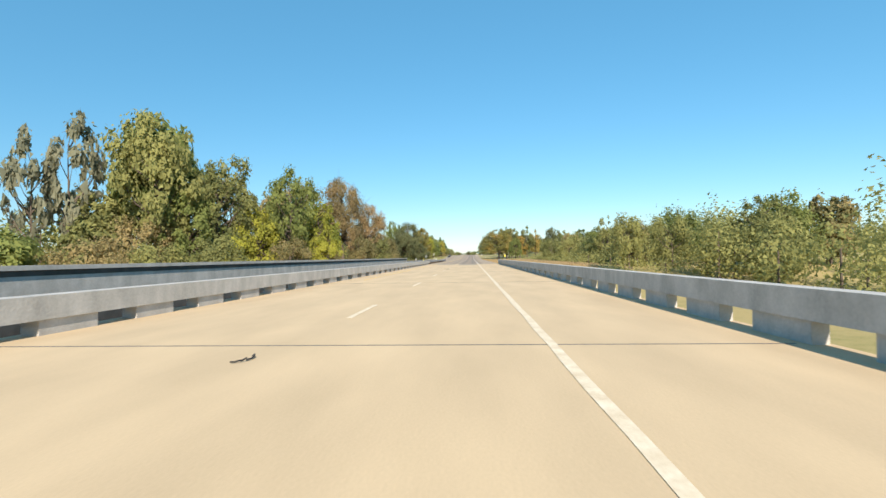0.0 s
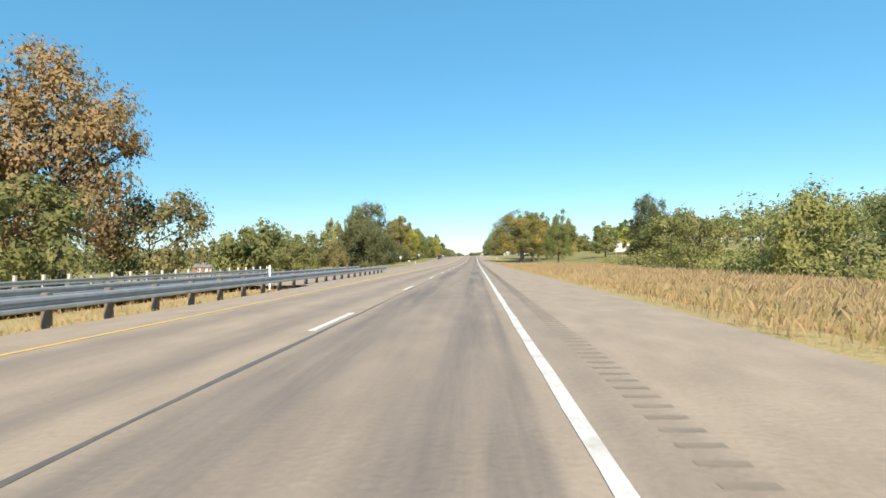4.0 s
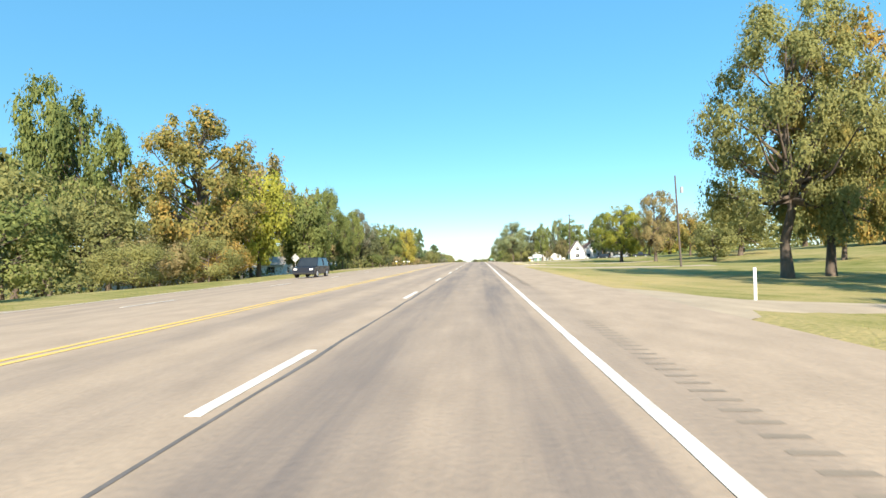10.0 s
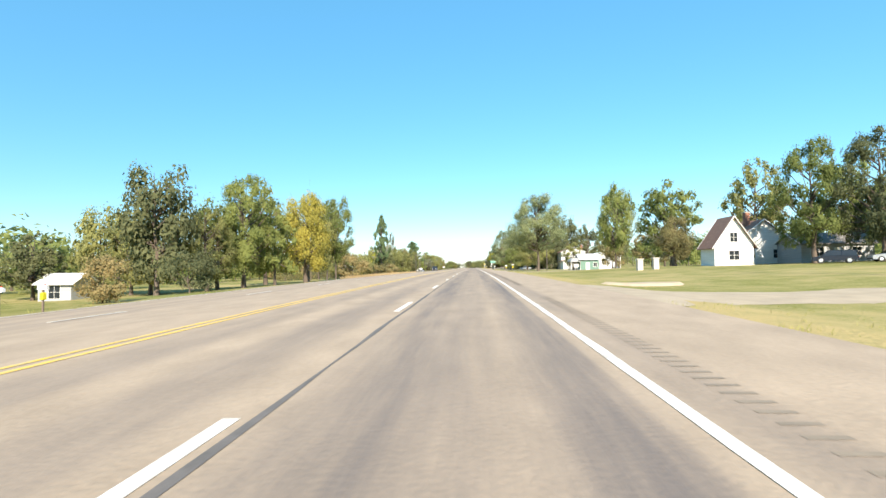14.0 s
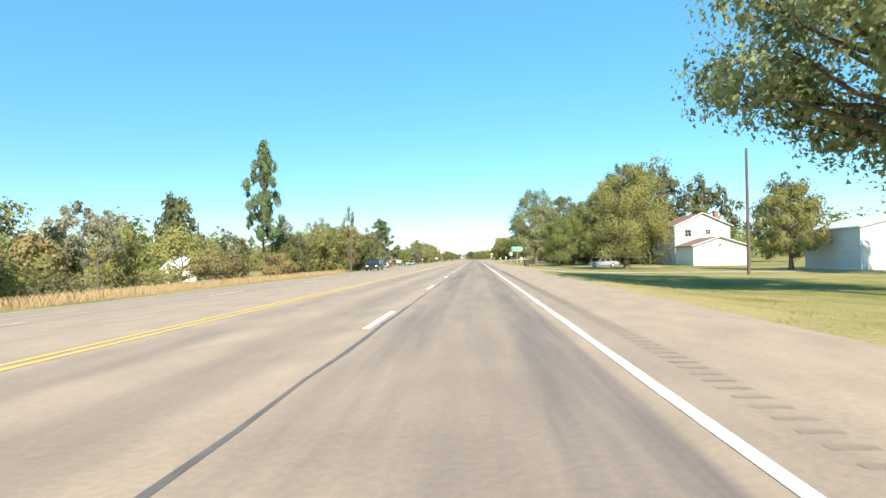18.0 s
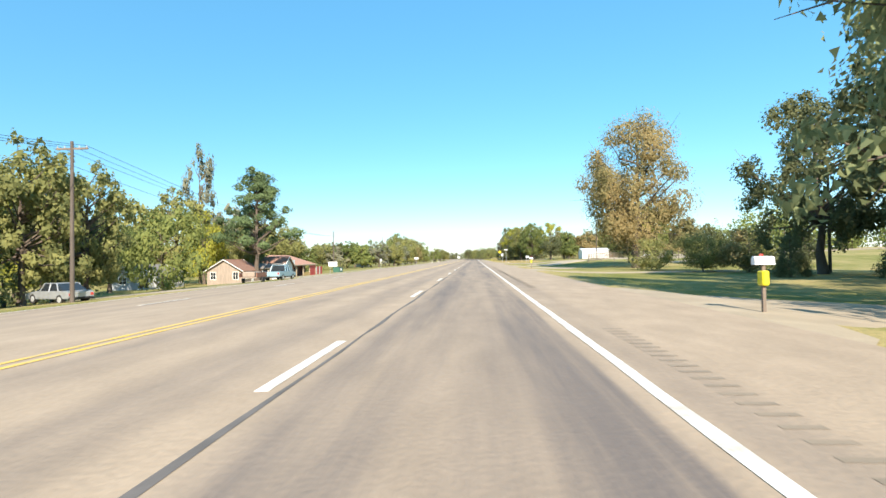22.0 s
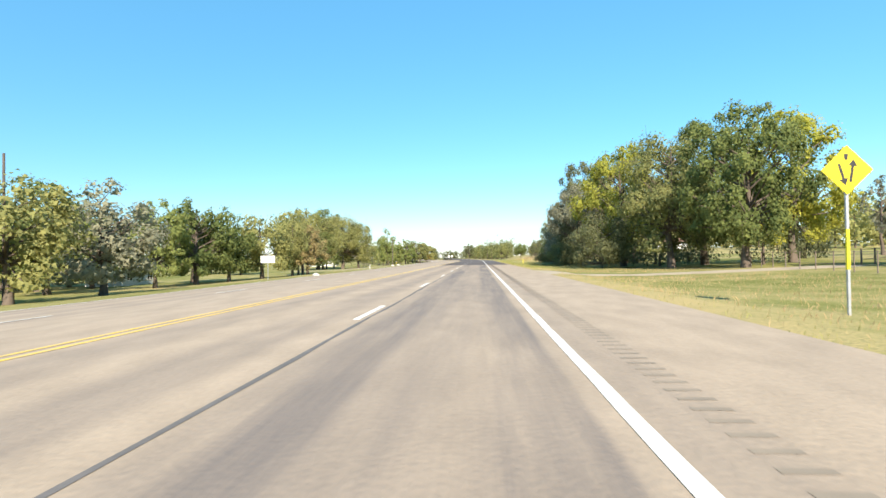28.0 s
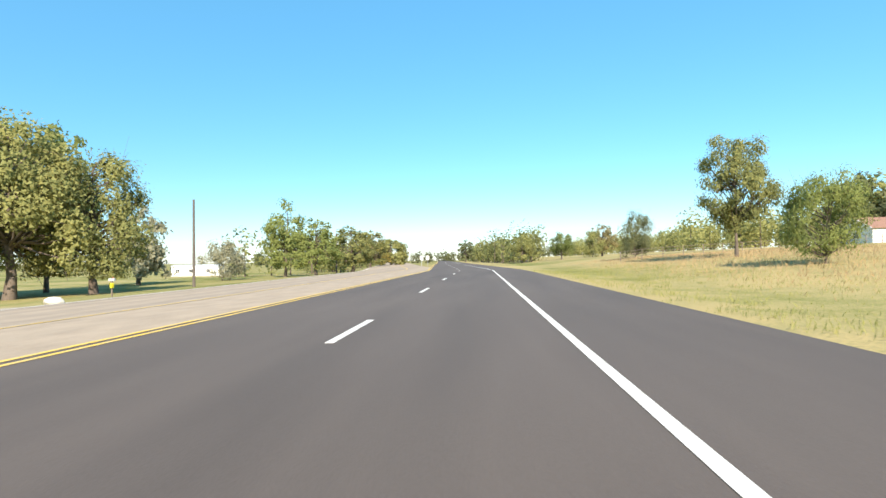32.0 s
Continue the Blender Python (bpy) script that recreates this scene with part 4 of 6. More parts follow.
M.update(
    brick=mat("red_brick", (.36, .17, .11), .9, col2=(.24, .11, .075), scale=8, fine=40, bump=.3),
    siding=mat("white_siding", (.80, .79, .76), .75, col2=(.66, .65, .62), scale=1.5, stretch=(.3, .3, 6), bump=.1),
    siding_grey=mat("grey_siding", (.42, .43, .43), .8, col2=(.30, .31, .32), scale=1.5, stretch=(.3, .3, 5)),
    siding_green=mat("green_metal_siding", (.16, .27, .21), .6, col2=(.11, .20, .16), scale=2, stretch=(6, 6, .3)),
    boards=mat("weathered_boards", (.40, .32, .25), .9, col2=(.20, .16, .13), scale=2.5, stretch=(5, 5, .3)),
    roof_brown=mat("brown_shingles", (.30, .17, .12), .9, col2=(.20, .11, .08), scale=3, fine=25, bump=.3),
    roof_salmon=mat("faded_red_brown_shingles", (.47, .26, .18), .9, col2=(.36, .19, .13), scale=3, fine=25, bump=.3),
    roof_tan=mat("faded_tan_shingles", (.40, .34, .28), .9, col2=(.29, .25, .21), scale=3, fine=25, bump=.3),
    roof_grey=mat("grey_shingles", (.24, .22, .20), .9, col2=(.16, .15, .14), scale=3, fine=25, bump=.3),
    roof_white=mat("white_metal_roof", (.78, .78, .77), .45, .2, col2=(.64, .64, .63), scale=1.2, stretch=(5, .3, 1)),
    trim=mat("white_trim", (.82, .80, .76), .6, col2=(.70, .68, .64), scale=5),
    red=mat("red_paint", (.55, .06, .05), .6, col2=(.40, .05, .04), scale=3),
    yellow=mat("yellow_plastic", (.80, .68, .02), .5, col2=(.66, .55, .02), scale=4),
    sign_yellow=mat("sign_yellow", (.86, .66, .01), .45, col2=(.78, .58, .01), scale=2),
    sign_green=mat("sign_green", (.01, .30, .20), .45, col2=(.01, .25, .17), scale=2),
    sign_white=mat("sign_white", (.84, .84, .83), .45, col2=(.74, .74, .73), scale=2),
    black=mat("black_vinyl", (.025, .025, .025), .5, col2=(.015, .015, .015), scale=4),
    aluminium=mat("bare_aluminium", (.66, .67, .68), .4, .5, col2=(.55, .56, .57), scale=3),
    car_dark=mat("dark_blue_car_paint", (.03, .035, .05), .25, .2, col2=(.025, .03, .04), scale=2),
    car_silver=mat("silver_car_paint", (.52, .54, .56), .28, .5, col2=(.46, .48, .5), scale=2),
    car_blue=mat("pale_blue_truck_paint", (.30, .44, .50), .4, .1, col2=(.24, .36, .42), scale=3),
    car_white=mat("white_car_paint", (.78, .78, .77), .3, .0, col2=(.70, .70, .69), scale=2),
    glass=mat("dark_glass", (.03, .035, .04), .08, .0, col2=(.02, .025, .03), scale=2),
    rubber=mat("tyre_rubber", (.03, .03, .03), .85, col2=(.02, .02, .02), scale=6),
    stone=mat("pale_stone", (.60, .55, .47), .9, col2=(.44, .40, .34), scale=4, fine=20, bump=.4),
    bin=mat("dark_green_plastic", (.035, .05, .045), .5, col2=(.025, .035, .03), scale=3),
    dumpster=mat("dumpster_green", (.05, .16, .11), .6, col2=(.04, .10, .07), scale=2),
    sand=mat("bare_sand", (.46, .37, .26), 1, col2=(.33, .27, .19), scale=.5, fine=20, bump=.4),
    groove=mat("rumble_groove", (.29, .23, .165), .9, col2=(.21, .17, .125), scale=2),
    mustard=mat("mustard_boards", (.62, .42, .16), .8, col2=(.46, .30, .12), scale=2, stretch=(5, 5, .4)),
    skid=mat("tyre_skid", (.20, .16, .125), .9, col2=(.12, .10, .085), scale=1.6, fine=12, spread=.45),
)


# ---- driveways and the side road ----
def apron(name, y, w, x0, x1, material, label, flare=3.0, sweep=0.0, kind="structure", reach=7.0):
    """A drive that leaves the road at right angles, wider at the mouth, and lies on the grass."""
    xs = x0 + (x1 - x0) * np.linspace(0, 1, 26) ** 2
    verts, faces = [], []
    rg = random.Random(int(y))
    for i, x in enumerate(xs):
        k = abs(x - x0) / abs(x1 - x0)
        f = w / 2 + flare * max(0, 1 - abs(x - x0) / reach) ** 2
        for j in range(4):
            yy = y + sweep * k * k + f * (j / 1.5 - 1) + rg.uniform(-.15, .15) * (1 if i else 0)
            z = gz(float(x), yy) + (noise.noise((x * .07, yy * .07, 0)) * .12 if abs(x + 7.5) > 14 else 0) + (.06 if j in (1, 2) else -.02)
            verts.append((float(x), yy, z if i else zr(yy) + cross(x0, yy) - .015))
    for i in range(25):
        for j in range(3):
            faces.append((i * 4 + j, i * 4 + j + 1, i * 4 + j + 5, i * 4 + j + 4))
    me = bpy.data.meshes.new(name)
    me.from_pydata(verts, [], faces)
    me.materials.append(material)
    me.shade_smooth()
    return tagged(new(name, me), label, "driveway" if name == "driveway" else "side road", kind=kind)


for y, w, x1, sweep in ((328, 4, 40, 6), (384, 7, 30, 3), (415, 6, 34, 10), (459, 8, 30, 4), (744, 4, 26, 3), (542, 6, 30, 4), (619, 3.2, 40, 0), (641, 5, 26, 4), (704, 8, 40, 2), (767, 5.5, 50, 26), (923, 4.5, 30, 2)):
    apron("driveway", y, w, 3.6, x1, M["gravel"], "pale gravel driveway meeting the highway shoulder", 4.0, sweep)
for y, w, x1 in ((304, 3.5, -50), (330, 4, -60), (432, 4, -44), (735, 14, -40), (765, 22, -38), (806, 18, -39), (835, 14, -40), (1028, 4, -60)):
    apron("driveway", y, w, -18.7, x1, M["gravel"], "pale gravel driveway beside the oncoming lanes", 3.0)
apron("side_road", 815, 8, 3.6, 120, M["asphalt"], "worn asphalt side road joining the highway", 14.0, 20, reach=16.0)
strip("stop_line", 6.2, 6.75, 815, 820.5, -.02, M["white_paint"])
tagged(bpy.data.objects["stop_line"], "white painted stop line at the side road", "road marking", kind="structure")
bpy.data.objects["stop_line"].location.z = -.02


def skid(y, bow, x0, x1, w=.22):
    n = 26
    verts, faces = [], []
    for i in range(n + 1):
        x = x0 + (x1 - x0) * i / n
        k = (i / n - .5) * 2
        yy = y + bow * (1 - k * k)
        verts += [(x, yy, zr(yy) + .005), (x, yy + w, zr(yy) + .005)]
    for i in range(n):
        faces.append((2 * i, 2 * i + 2, 2 * i + 3, 2 * i + 1))
    me = bpy.data.meshes.new("skid_mark")
    me.from_pydata(verts, [], faces)
    me.materials.append(M["skid"])
    ob = new("skid_mark", me)
    ob.parent = road


for y, bow, x0, x1 in ((804.2, 1.6, -12, 3), (805.1, 1.7, -12, 3), (806.6, 1.2, -10, 3.4), (807.3, 1.3, -9, 3.4), (811, 1.8, -8.8, 3.3), (813, 1.4, -8.5, 3.3), (808.2, 2.4, -6, 3.4), (816, 2, -8.8, 2)):
    skid(y, bow, x0, x1)

# rumble strip beside the edge line
V, Fc = [], []
y = 97.0
while y < 960:
    if not any(a < y < b for a, b in ((322, 334), (380, 388), (408, 424), (455, 464), (741, 747), (537, 548), (614, 622), (698, 710), (760, 830))):
        k = len(V)
        z = zr(y) + .003
        V += [(.53, y, z), (.85, y, z), (.85, y + .09, z), (.53, y + .09, z)]
        Fc.append((k, k + 1, k + 2, k + 3))
    y += .31
me = bpy.data.meshes.new("rumble_strip")
me.from_pydata(V, [], Fc)
me.materials.append(M["groove"])
tagged(new("rumble_strip", me), "row of milled rumble grooves in the paved shoulder", "rumble strip", kind="stuff")


# ---- guardrails ----
def guardrail(x, y0, y1, z, post_top=.76):
    th = thing("guardrail", x, y0, z, "galvanised steel guardrail on short wooden posts beside the lanes", "guardrail", group="guardrails by the bridge")
    prof = [(-.03, -.155), (.05, -.12), (.05, -.07), (-.03, -.02), (-.03, .02), (.05, .07), (.05, .12), (-.03, .155), (-.045, .155), (.03, .12), (.03, .07), (-.045, .02),
            (-.045, -.02), (.03, -.07), (.03, -.12), (-.045, -.155)]
    rail = part("rail", prism([(a, b + .55) for a, b in prof], 0, y1 - y0), M["steel"], th)
    post = mesh_of("post", B((-.25, -.10, -.08, .08, -.3, post_top), bevel=.01), M["wood"] if post_top < .9 else M["stone"])
    y = .3
    while y < y1 - y0:
        p = part("post", post, None, th)
        p.location = (0, y, 0)
        y += 1.905
    return th


guardrail(-9.6, 92, 176, -.12)
guardrail(-13.6, 90, 182, -.15)
guardrail(-25.0, 91, 186, -.35, 1.0)


# ---- posts, signs, boxes ----
def post_marker(x, y, h, material, label, category="marker post"):
    th = thing("marker_post", x, y, gz(x, y), label, category, group="roadside marker posts")
    part("post", B((-.05, .05, -.02, .02, -.2, h), bevel=.01), material, th)
    part("reflector", B((-.04, .04, -.026, -.02, h - .2, h - .06)), M["sign_white"], th)


for x, y in ((-15.6, 100), (-15.6, 118), (-15.6, 138), (-11.2, 150)):
    post_marker(x, y, 1.25, M["sign_white"], "white flexible delineator post beside the guardrail")
post_marker(-11.3, 112, 1.2, M["yellow"], "yellow delineator post beside the guardrail")
om = thing("object_marker", 4.9, 97.4, gz(4.9, 97.4), "yellow object marker plate on a slim post at the bridge end", "marker post")
part("post", B((-.025, .025, -.02, .02, -.2, 1.6), bevel=.005), M["steel"], om)
part("plate", B((-.11, .11, -.035, -.022, 1.28, 1.68), bevel=.005), M["yellow"], om, "bright yellow reflective plate")
post_marker(7.6, 329.5, 1.1, M["sign_white"], "white marker post on the grass verge")
post_marker(-21.5, 307, 1.0, M["sign_white"], "white marker post beside a driveway")
post_marker(8, 990, 1.25, M["yellow"], "yellow marker post at the edge of the brush")
post_marker(-26.5, 1000, 1.0, M["sign_white"], "white marker post on the grass verge")


def diamond(x, y, side, centre, face, back, label, rz=0, arrows=False):
    """A square panel on its corner, on a steel post."""
    th = thing("road_sign", x, y, gz(x, y), label, "road sign", rz)
    part("post", B((-.03, .03, -.03, .03, -.3, centre + .3)), M["steel"], th)
    bm = B((-side / 2, side / 2, -.055, -.035, -side / 2, side / 2))
    bmesh.ops.rotate(bm, verts=bm.verts, matrix=Matrix.Rotation(radians(45), 3, 'Y'))
    bmesh.ops.translate(bm, verts=bm.verts, vec=(0, 0, centre))
    part("panel", bm, face, th)
    if arrows:
        part("divider", prism([(-.08, centre + .40), (.03, centre + .40), (.01, centre + .25), (-.06, centre + .25)], -.062, -.056), M["black"], th)
        part("post_sleeve", B((-.034, .034, -.034, .034, 1.15, 2.15)), M["yellow"], th, "yellow reflective sleeve on the post")
        for tail, tip in (((-.20, .16), (-.09, -.22)), ((.07, -.30), (.13, .10))):
            a, b = Vector((tail[0], 0, centre + tail[1])), Vector((tip[0], 0, centre + tip[1]))
            bm = T((tuple(a), tuple(b), .034, .034), n=6)
            tube(bm, tuple(b), tuple(b + (b - a).normalized() * .17), .11, .0, n=6)
            bmesh.ops.scale(bm, vec=(1, .03, 1), verts=bm.verts)
            bmesh.ops.translate(bm, vec=(0, -.059, 0), verts=bm.verts)
            part("arrow", bm, M["black"], th)
    return th


diamond(-28.6, 321, .92, 2.2, M["aluminium"], M["aluminium"], "bare aluminium back of a diamond warning sign", 0)
diamond(-29.0, 390, .95, 2.4, M["aluminium"], M["aluminium"], "bare aluminium back of a tall diamond warning sign", 0)
diamond(7.9, 891.6, .86, 3.6, M["sign_yellow"], M["aluminium"], "yellow diamond sign with two black divided-highway arrows", 0, True)


def plate(x, y, w, h, low, material, label, posts=1, lines=(), rz=0, name="road_sign", category="road sign"):
    """A rectangular sign on posts, with bars for writing that is too small to read."""
    th = thing(name, x, y, gz(x, y), label, category, rz)
    for i in range(posts):
        px = 0 if posts == 1 else (-w * .3 + i * w * .6)
        part("post", B((px - .035, px + .035, -.03, .03, -.3, low + h * .9)), M["steel"], th)
    part("panel", B((-w / 2, w / 2, -.055, -.035, low, low + h), bevel=.006), material, th)
    for zz, ww, hh in lines:
        part("text_bar", B((-ww / 2, ww / 2, -.061, -.056, low + zz, low + zz + hh)), M["black"], th)
    return th


def lettering(text, size, x, z, material, parent):
    cu = bpy.data.curves.new("lettering", 'FONT')
    cu.body, cu.size, cu.extrude = text, size, .002
    ob = bpy.data.objects.new("lettering_tmp", cu)
    scene.collection.objects.link(ob)
    dg = bpy.context.evaluated_depsgraph_get()
    me = bpy.data.meshes.new_from_object(ob.evaluated_get(dg))
    bpy.data.objects.remove(ob)
    me.materials.clear()
    me.materials.append(material)
    o = part("lettering", me, None, parent)
    o.matrix_basis = pose(x, -.06, z, 90)
    return o


gs = plate(6.9, 673.4, 2.2, .88, 2.85, M["sign_green"], "green county road guide sign with white lettering and arrows", 1)
part("border", B((-1.1, 1.1, -.0565, -.0555, 2.85, 2.89), (-1.1, 1.1, -.0565, -.0555, 3.69, 3.73), (-1.1, -1.06, -.0565, -.0555, 2.89, 3.69), (1.06, 1.1, -.0565, -.0555, 2.89, 3.69)), M["sign_white"], gs)
lettering("CO RD 14760", .27, -.98, 3.38, M["sign_white"], gs)
lettering("CO RD 15950", .27, -.98, 2.99, M["sign_white"], gs)
for z in (3.47, 3.08):
    part("arrow", B((.72, .86, -.06, -.056, z - .035, z + .035)), M["sign_white"], gs)
    bm = bmesh.new()
    bm.faces.new([bm.verts.new(v) for v in ((.84, -.06, z - .10), (.98, -.06, z), (.84, -.06, z + .10))])
    part("arrow_head", bm, M["sign_white"], gs)
plate(7.3, 699, .62, .76, 2.1, M["sign_white"], "white regulatory sign on a steel post", 1, ((.5, .4, .08), (.3, .4, .08), (.1, .4, .08)))
plate(7.3, 861, .62, .76, 2.0, M["sign_white"], "white regulatory sign on a steel post by the verge", 1, ((.45, .4, .1), (.2, .4, .1)))
plate(15, 858, .9, .6, 1.3, M["sign_white"], "small white board sign in the pasture", 2, ((.3, .6, .08), (.12, .5, .08)))
plate(-31, 854, .7, .85, 2.0, M["aluminium"], "grey back of a road sign on a steel post", 1)
plate(-30.3, 949.6, 2.0, .95, 2.3, M["sign_white"], "white rectangular sign with faint dark writing", 1, ((.65, 1.5, .09), (.45, 1.6, .07), (.25, 1.4, .07)))
plate(-15.5, 1130, .76, .95, 1.6, M["sign_white"], "white regulatory sign in the grass median", 1, ((.6, .4, .1), (.3, .4, .1)))
plate(-14.2, 1132, .76, .95, 1.6, M["sign_white"], "white regulatory sign beside another in the median", 1, ((.6, .4, .1), (.3, .4, .1)))
sb = thing("street_sign", 6.6, 829, gz(6.6, 829), "green street name blade on a tall steel post", "street sign", 20)
part("post", B((-.03, .03, -.03, .03, -.3, 3.4)), M["steel"], sb)
part("blade", B((-.45, .45, -.01, .01, 3.4, 3.6)), M["sign_white"], sb, "pale street name blade")
plate(-41.6, 836.6, 2.5, 1.3, 1.9, M["sign_white"], "blank white roadside board beside a dumpster", 2, name="sign_board", category="sign board")
plate(24.3, 573.0, 1.1, .8, .9, M["sign_white"], "white yard sign with dark lettering before a green shed", 2, ((.58, .9, .08), (.37, .9, .08), (.16, .75, .08)), name="yard_sign", category="sign board")


def mailbox(x, y, box_mat, tube=None, rz=0, label="", big=1.0):
    """A domed box on a post, with a newspaper tube below where there is one."""
    th = thing("mailbox", x, y, gz(x, y), label or "pale metal mailbox on a wooden post at the roadside", "mailbox", rz, group="roadside mailboxes")
    part("post", B((-.035, .035, -.035, .035, -.3, 1.08)), M["wood"], th)
    w, d = .11 * big, .27 * big
    out = [(-w, 0), (w, 0), (w, .13 * big)] + [(w * math.cos(a), .13 * big + w * math.sin(a)) for a in np.linspace(.3, 2.84, 7)] + [(-w, .13 * big)]
    b = part("box", prism([(a, c + 1.08) for a, c in out], -d, d), box_mat, th)
    part("flag", B((w, w + .01, -.05, .03, 1.16, 1.32)), M["red"], b)
    if tube:
        part("newspaper_tube", B((-.13, .13, -.075, .075, .62, .95), bevel=.03), tube, th, "yellow plastic newspaper tube")
    return th


mailbox(-21.5, 290, M["sign_white"], rz=90)
mailbox(6.5, 394.8, M["sign_white"], M["yellow"], label="white mailbox above a yellow newspaper tube on a post", rz=90, big=.78)
mailbox(-21, 437, M["sign_white"], M["yellow"], label="white mailbox above a yellow newspaper tube on a post", rz=90, big=.78)
mailbox(-21, 450, M["siding"], rz=90, big=.78)
mailbox(-21, 457, M["sign_white"], rz=90, big=.78)
mailbox(-20.8, 459, M["sign_white"], M["yellow"], label="white mailbox with a yellow tube beside another", rz=90, big=.78)
mailbox(5.0, 528, M["siding_grey"], M["yellow"], label="grey mailbox above a bright yellow newspaper tube", rz=90, big=.78)
mailbox(5.9, 561, M["sign_white"], M["yellow"], label="white mailbox above a yellow newspaper tube by a tree", rz=90, big=.78)
mailbox(4.9, 640, M["sign_white"], M["yellow"], label="white mailbox above a yellow tube beside a dark bin", rz=90, big=.78)
mailbox(4.7, 700.7, M["sign_white"], M["yellow"], label="large white mailbox above a bright yellow newspaper tube", rz=90, big=.78)
mailbox(4.9, 750.6, M["sign_white"], M["yellow"], label="white mailbox above a yellow newspaper tube on the verge", rz=90, big=.78)
mailbox(-26, 1036.6, M["siding_grey"], M["yellow"], label="dark mailbox with a yellow newspaper tube by a driveway", rz=90, big=.78)
bn = thing("wheeled_bin", 5.75, 640.8, gz(5.75, 640.8), "dark green wheeled rubbish bin with a lid beside a mailbox", "rubbish bin", 10)
part("body", prism([(-.24, .05), (.24, .05), (.31, .95), (-.31, .95)], -.33, .33), M["bin"], bn)
part("lid", B((-.34, .34, -.37, .37, .95, 1.03), bevel=.02), M["bin"], bn)
for sx in (-.27, .22):
    part("wheel", T(((sx, .3, .11), (sx + .06, .3, .11), .11, .11), n=12), M["rubber"], bn)


def pole(x, y, h, label="weathered wooden utility pole with a crossarm", arm=True, lamp=False, lean=0.0, wires_to=None):
    th = thing("utility_pole", x, y, gz(x, y), label, "utility pole", group="utility poles")
    part("pole", T(((0, 0, -.5), (lean, 0, h), .15, .10), n=10), M["pole_wood"], th)
    if arm:
        part("crossarm", B((-1.1 + lean, 1.1 + lean, -.05, .05, h - .55, h - .43)), M["wood"], th)
        for sx in (-1.0, -.5, .5, 1.0):
            part("insulator", T(((sx + lean, 0, h - .43), (sx + lean, 0, h - .28), .04, .03), n=8), M["siding_grey"], th)
    if lamp:
        part("transformer", T(((.30, 0, h - 2.3), (.30, 0, h - 1.5), .2, .2), n=12), M["siding_grey"], th)
    return th


pole(-28, 722, 10.6); pole(-27, 669, 8.4, arm=False, label="slim weathered wooden utility pole before the brush"); pole(-29, 704, 9.3)
pole(-42, 921, 13, arm=False, label="tall slim wooden utility pole beyond the verge"); pole(-42, 839, 12, arm=False, label="tall slim wooden utility pole behind a dumpster")
pole(-30, 1054, 8.8, arm=False, label="slim wooden utility pole by the oncoming lanes"); pole(-30, 1107, 8, lamp=True, arm=False, label="wooden utility pole with a grey transformer")
pole(25, 383, 12, arm=False, lamp=True, lean=-.5, label="leaning wooden utility pole with a grey transformer"); pole(24, 462, 13, label="tall wooden utility pole in a mown yard")
pole(30, 738, 10.4, arm=False, label="pale slim utility pole in a shaded yard"); pole(22, 610, 11, arm=False, label="dark wooden utility pole beside a gravel drive"); pole(35, 851, 13.5)
pole(-41, 586, 9, label="wooden utility pole in roadside brush"); pole(-44, 641, 9.5, arm=False, label="slim wooden utility pole in roadside brush")
pole(-80, 250, 11, label="far wooden utility pole in the field")


def wire(p, q, sag):
    """A sagging cable between two poles."""
    p, q = Vector(p), Vector(q)
    th = thing("power_line", p.x, p.y, p.z, "thin dark sagging cable between utility poles", "power line", group="overhead cables")
    pts = [(q - p) * (i / 10) - Vector((0, 0, sag * 4 * (i / 10) * (1 - i / 10))) for i in range(11)]
    part("cable", T(*[(tuple(a), tuple(b), .014, .014) for a, b in zip(pts, pts[1:])], n=5), M["black"], th)


for dx, top in ((-1.0, -.3), (.0, -.3), (1.0, -.3), (0, -1.6)):
    wire((-29 + dx, 704, gz(-29, 704) + 9.3 + top), (-28 + dx, 722, gz(-28, 722) + 10.6 + top), .25)
    wire((-28 + dx, 722, gz(-28, 722) + 10.6 + top), (-42 + dx * .3, 839, gz(-42, 839) + 11 + top), 1.6)
    wire((-27 + dx * .2, 669, gz(-27, 669) + 8.4 + top), (-29 + dx, 704, gz(-29, 704) + 9.3 + top), .4)


# ---- houses ----
def gable_roof(w, d, wall, ridge, over, th_, material, parent):
    """Two pitched slabs with eaves; ridge along x."""
    bm = bmesh.new()
    rise = ridge - wall
    for s in (-1, 1):
        ey = s * (d / 2 + over)
        ez = wall - rise * over / (d / 2)
        pts = [(-w / 2 - over, ey, ez), (w / 2 + over, ey, ez), (w / 2 + over, 0, ridge), (-w / 2 - over, 0, ridge)]
        lo = [bm.verts.new(p) for p in pts]
        hi = [bm.verts.new((p[0], p[1], p[2] + th_)) for p in pts]
        bm.faces.new(lo)
        bm.faces.new(hi[::-1])
        for i in range(4):
            bm.faces.new((lo[i - 1], hi[i - 1], hi[i], lo[i]))
    bmesh.ops.recalc_face_normals(bm, faces=bm.faces)
    return part("roof", bm, material, parent)


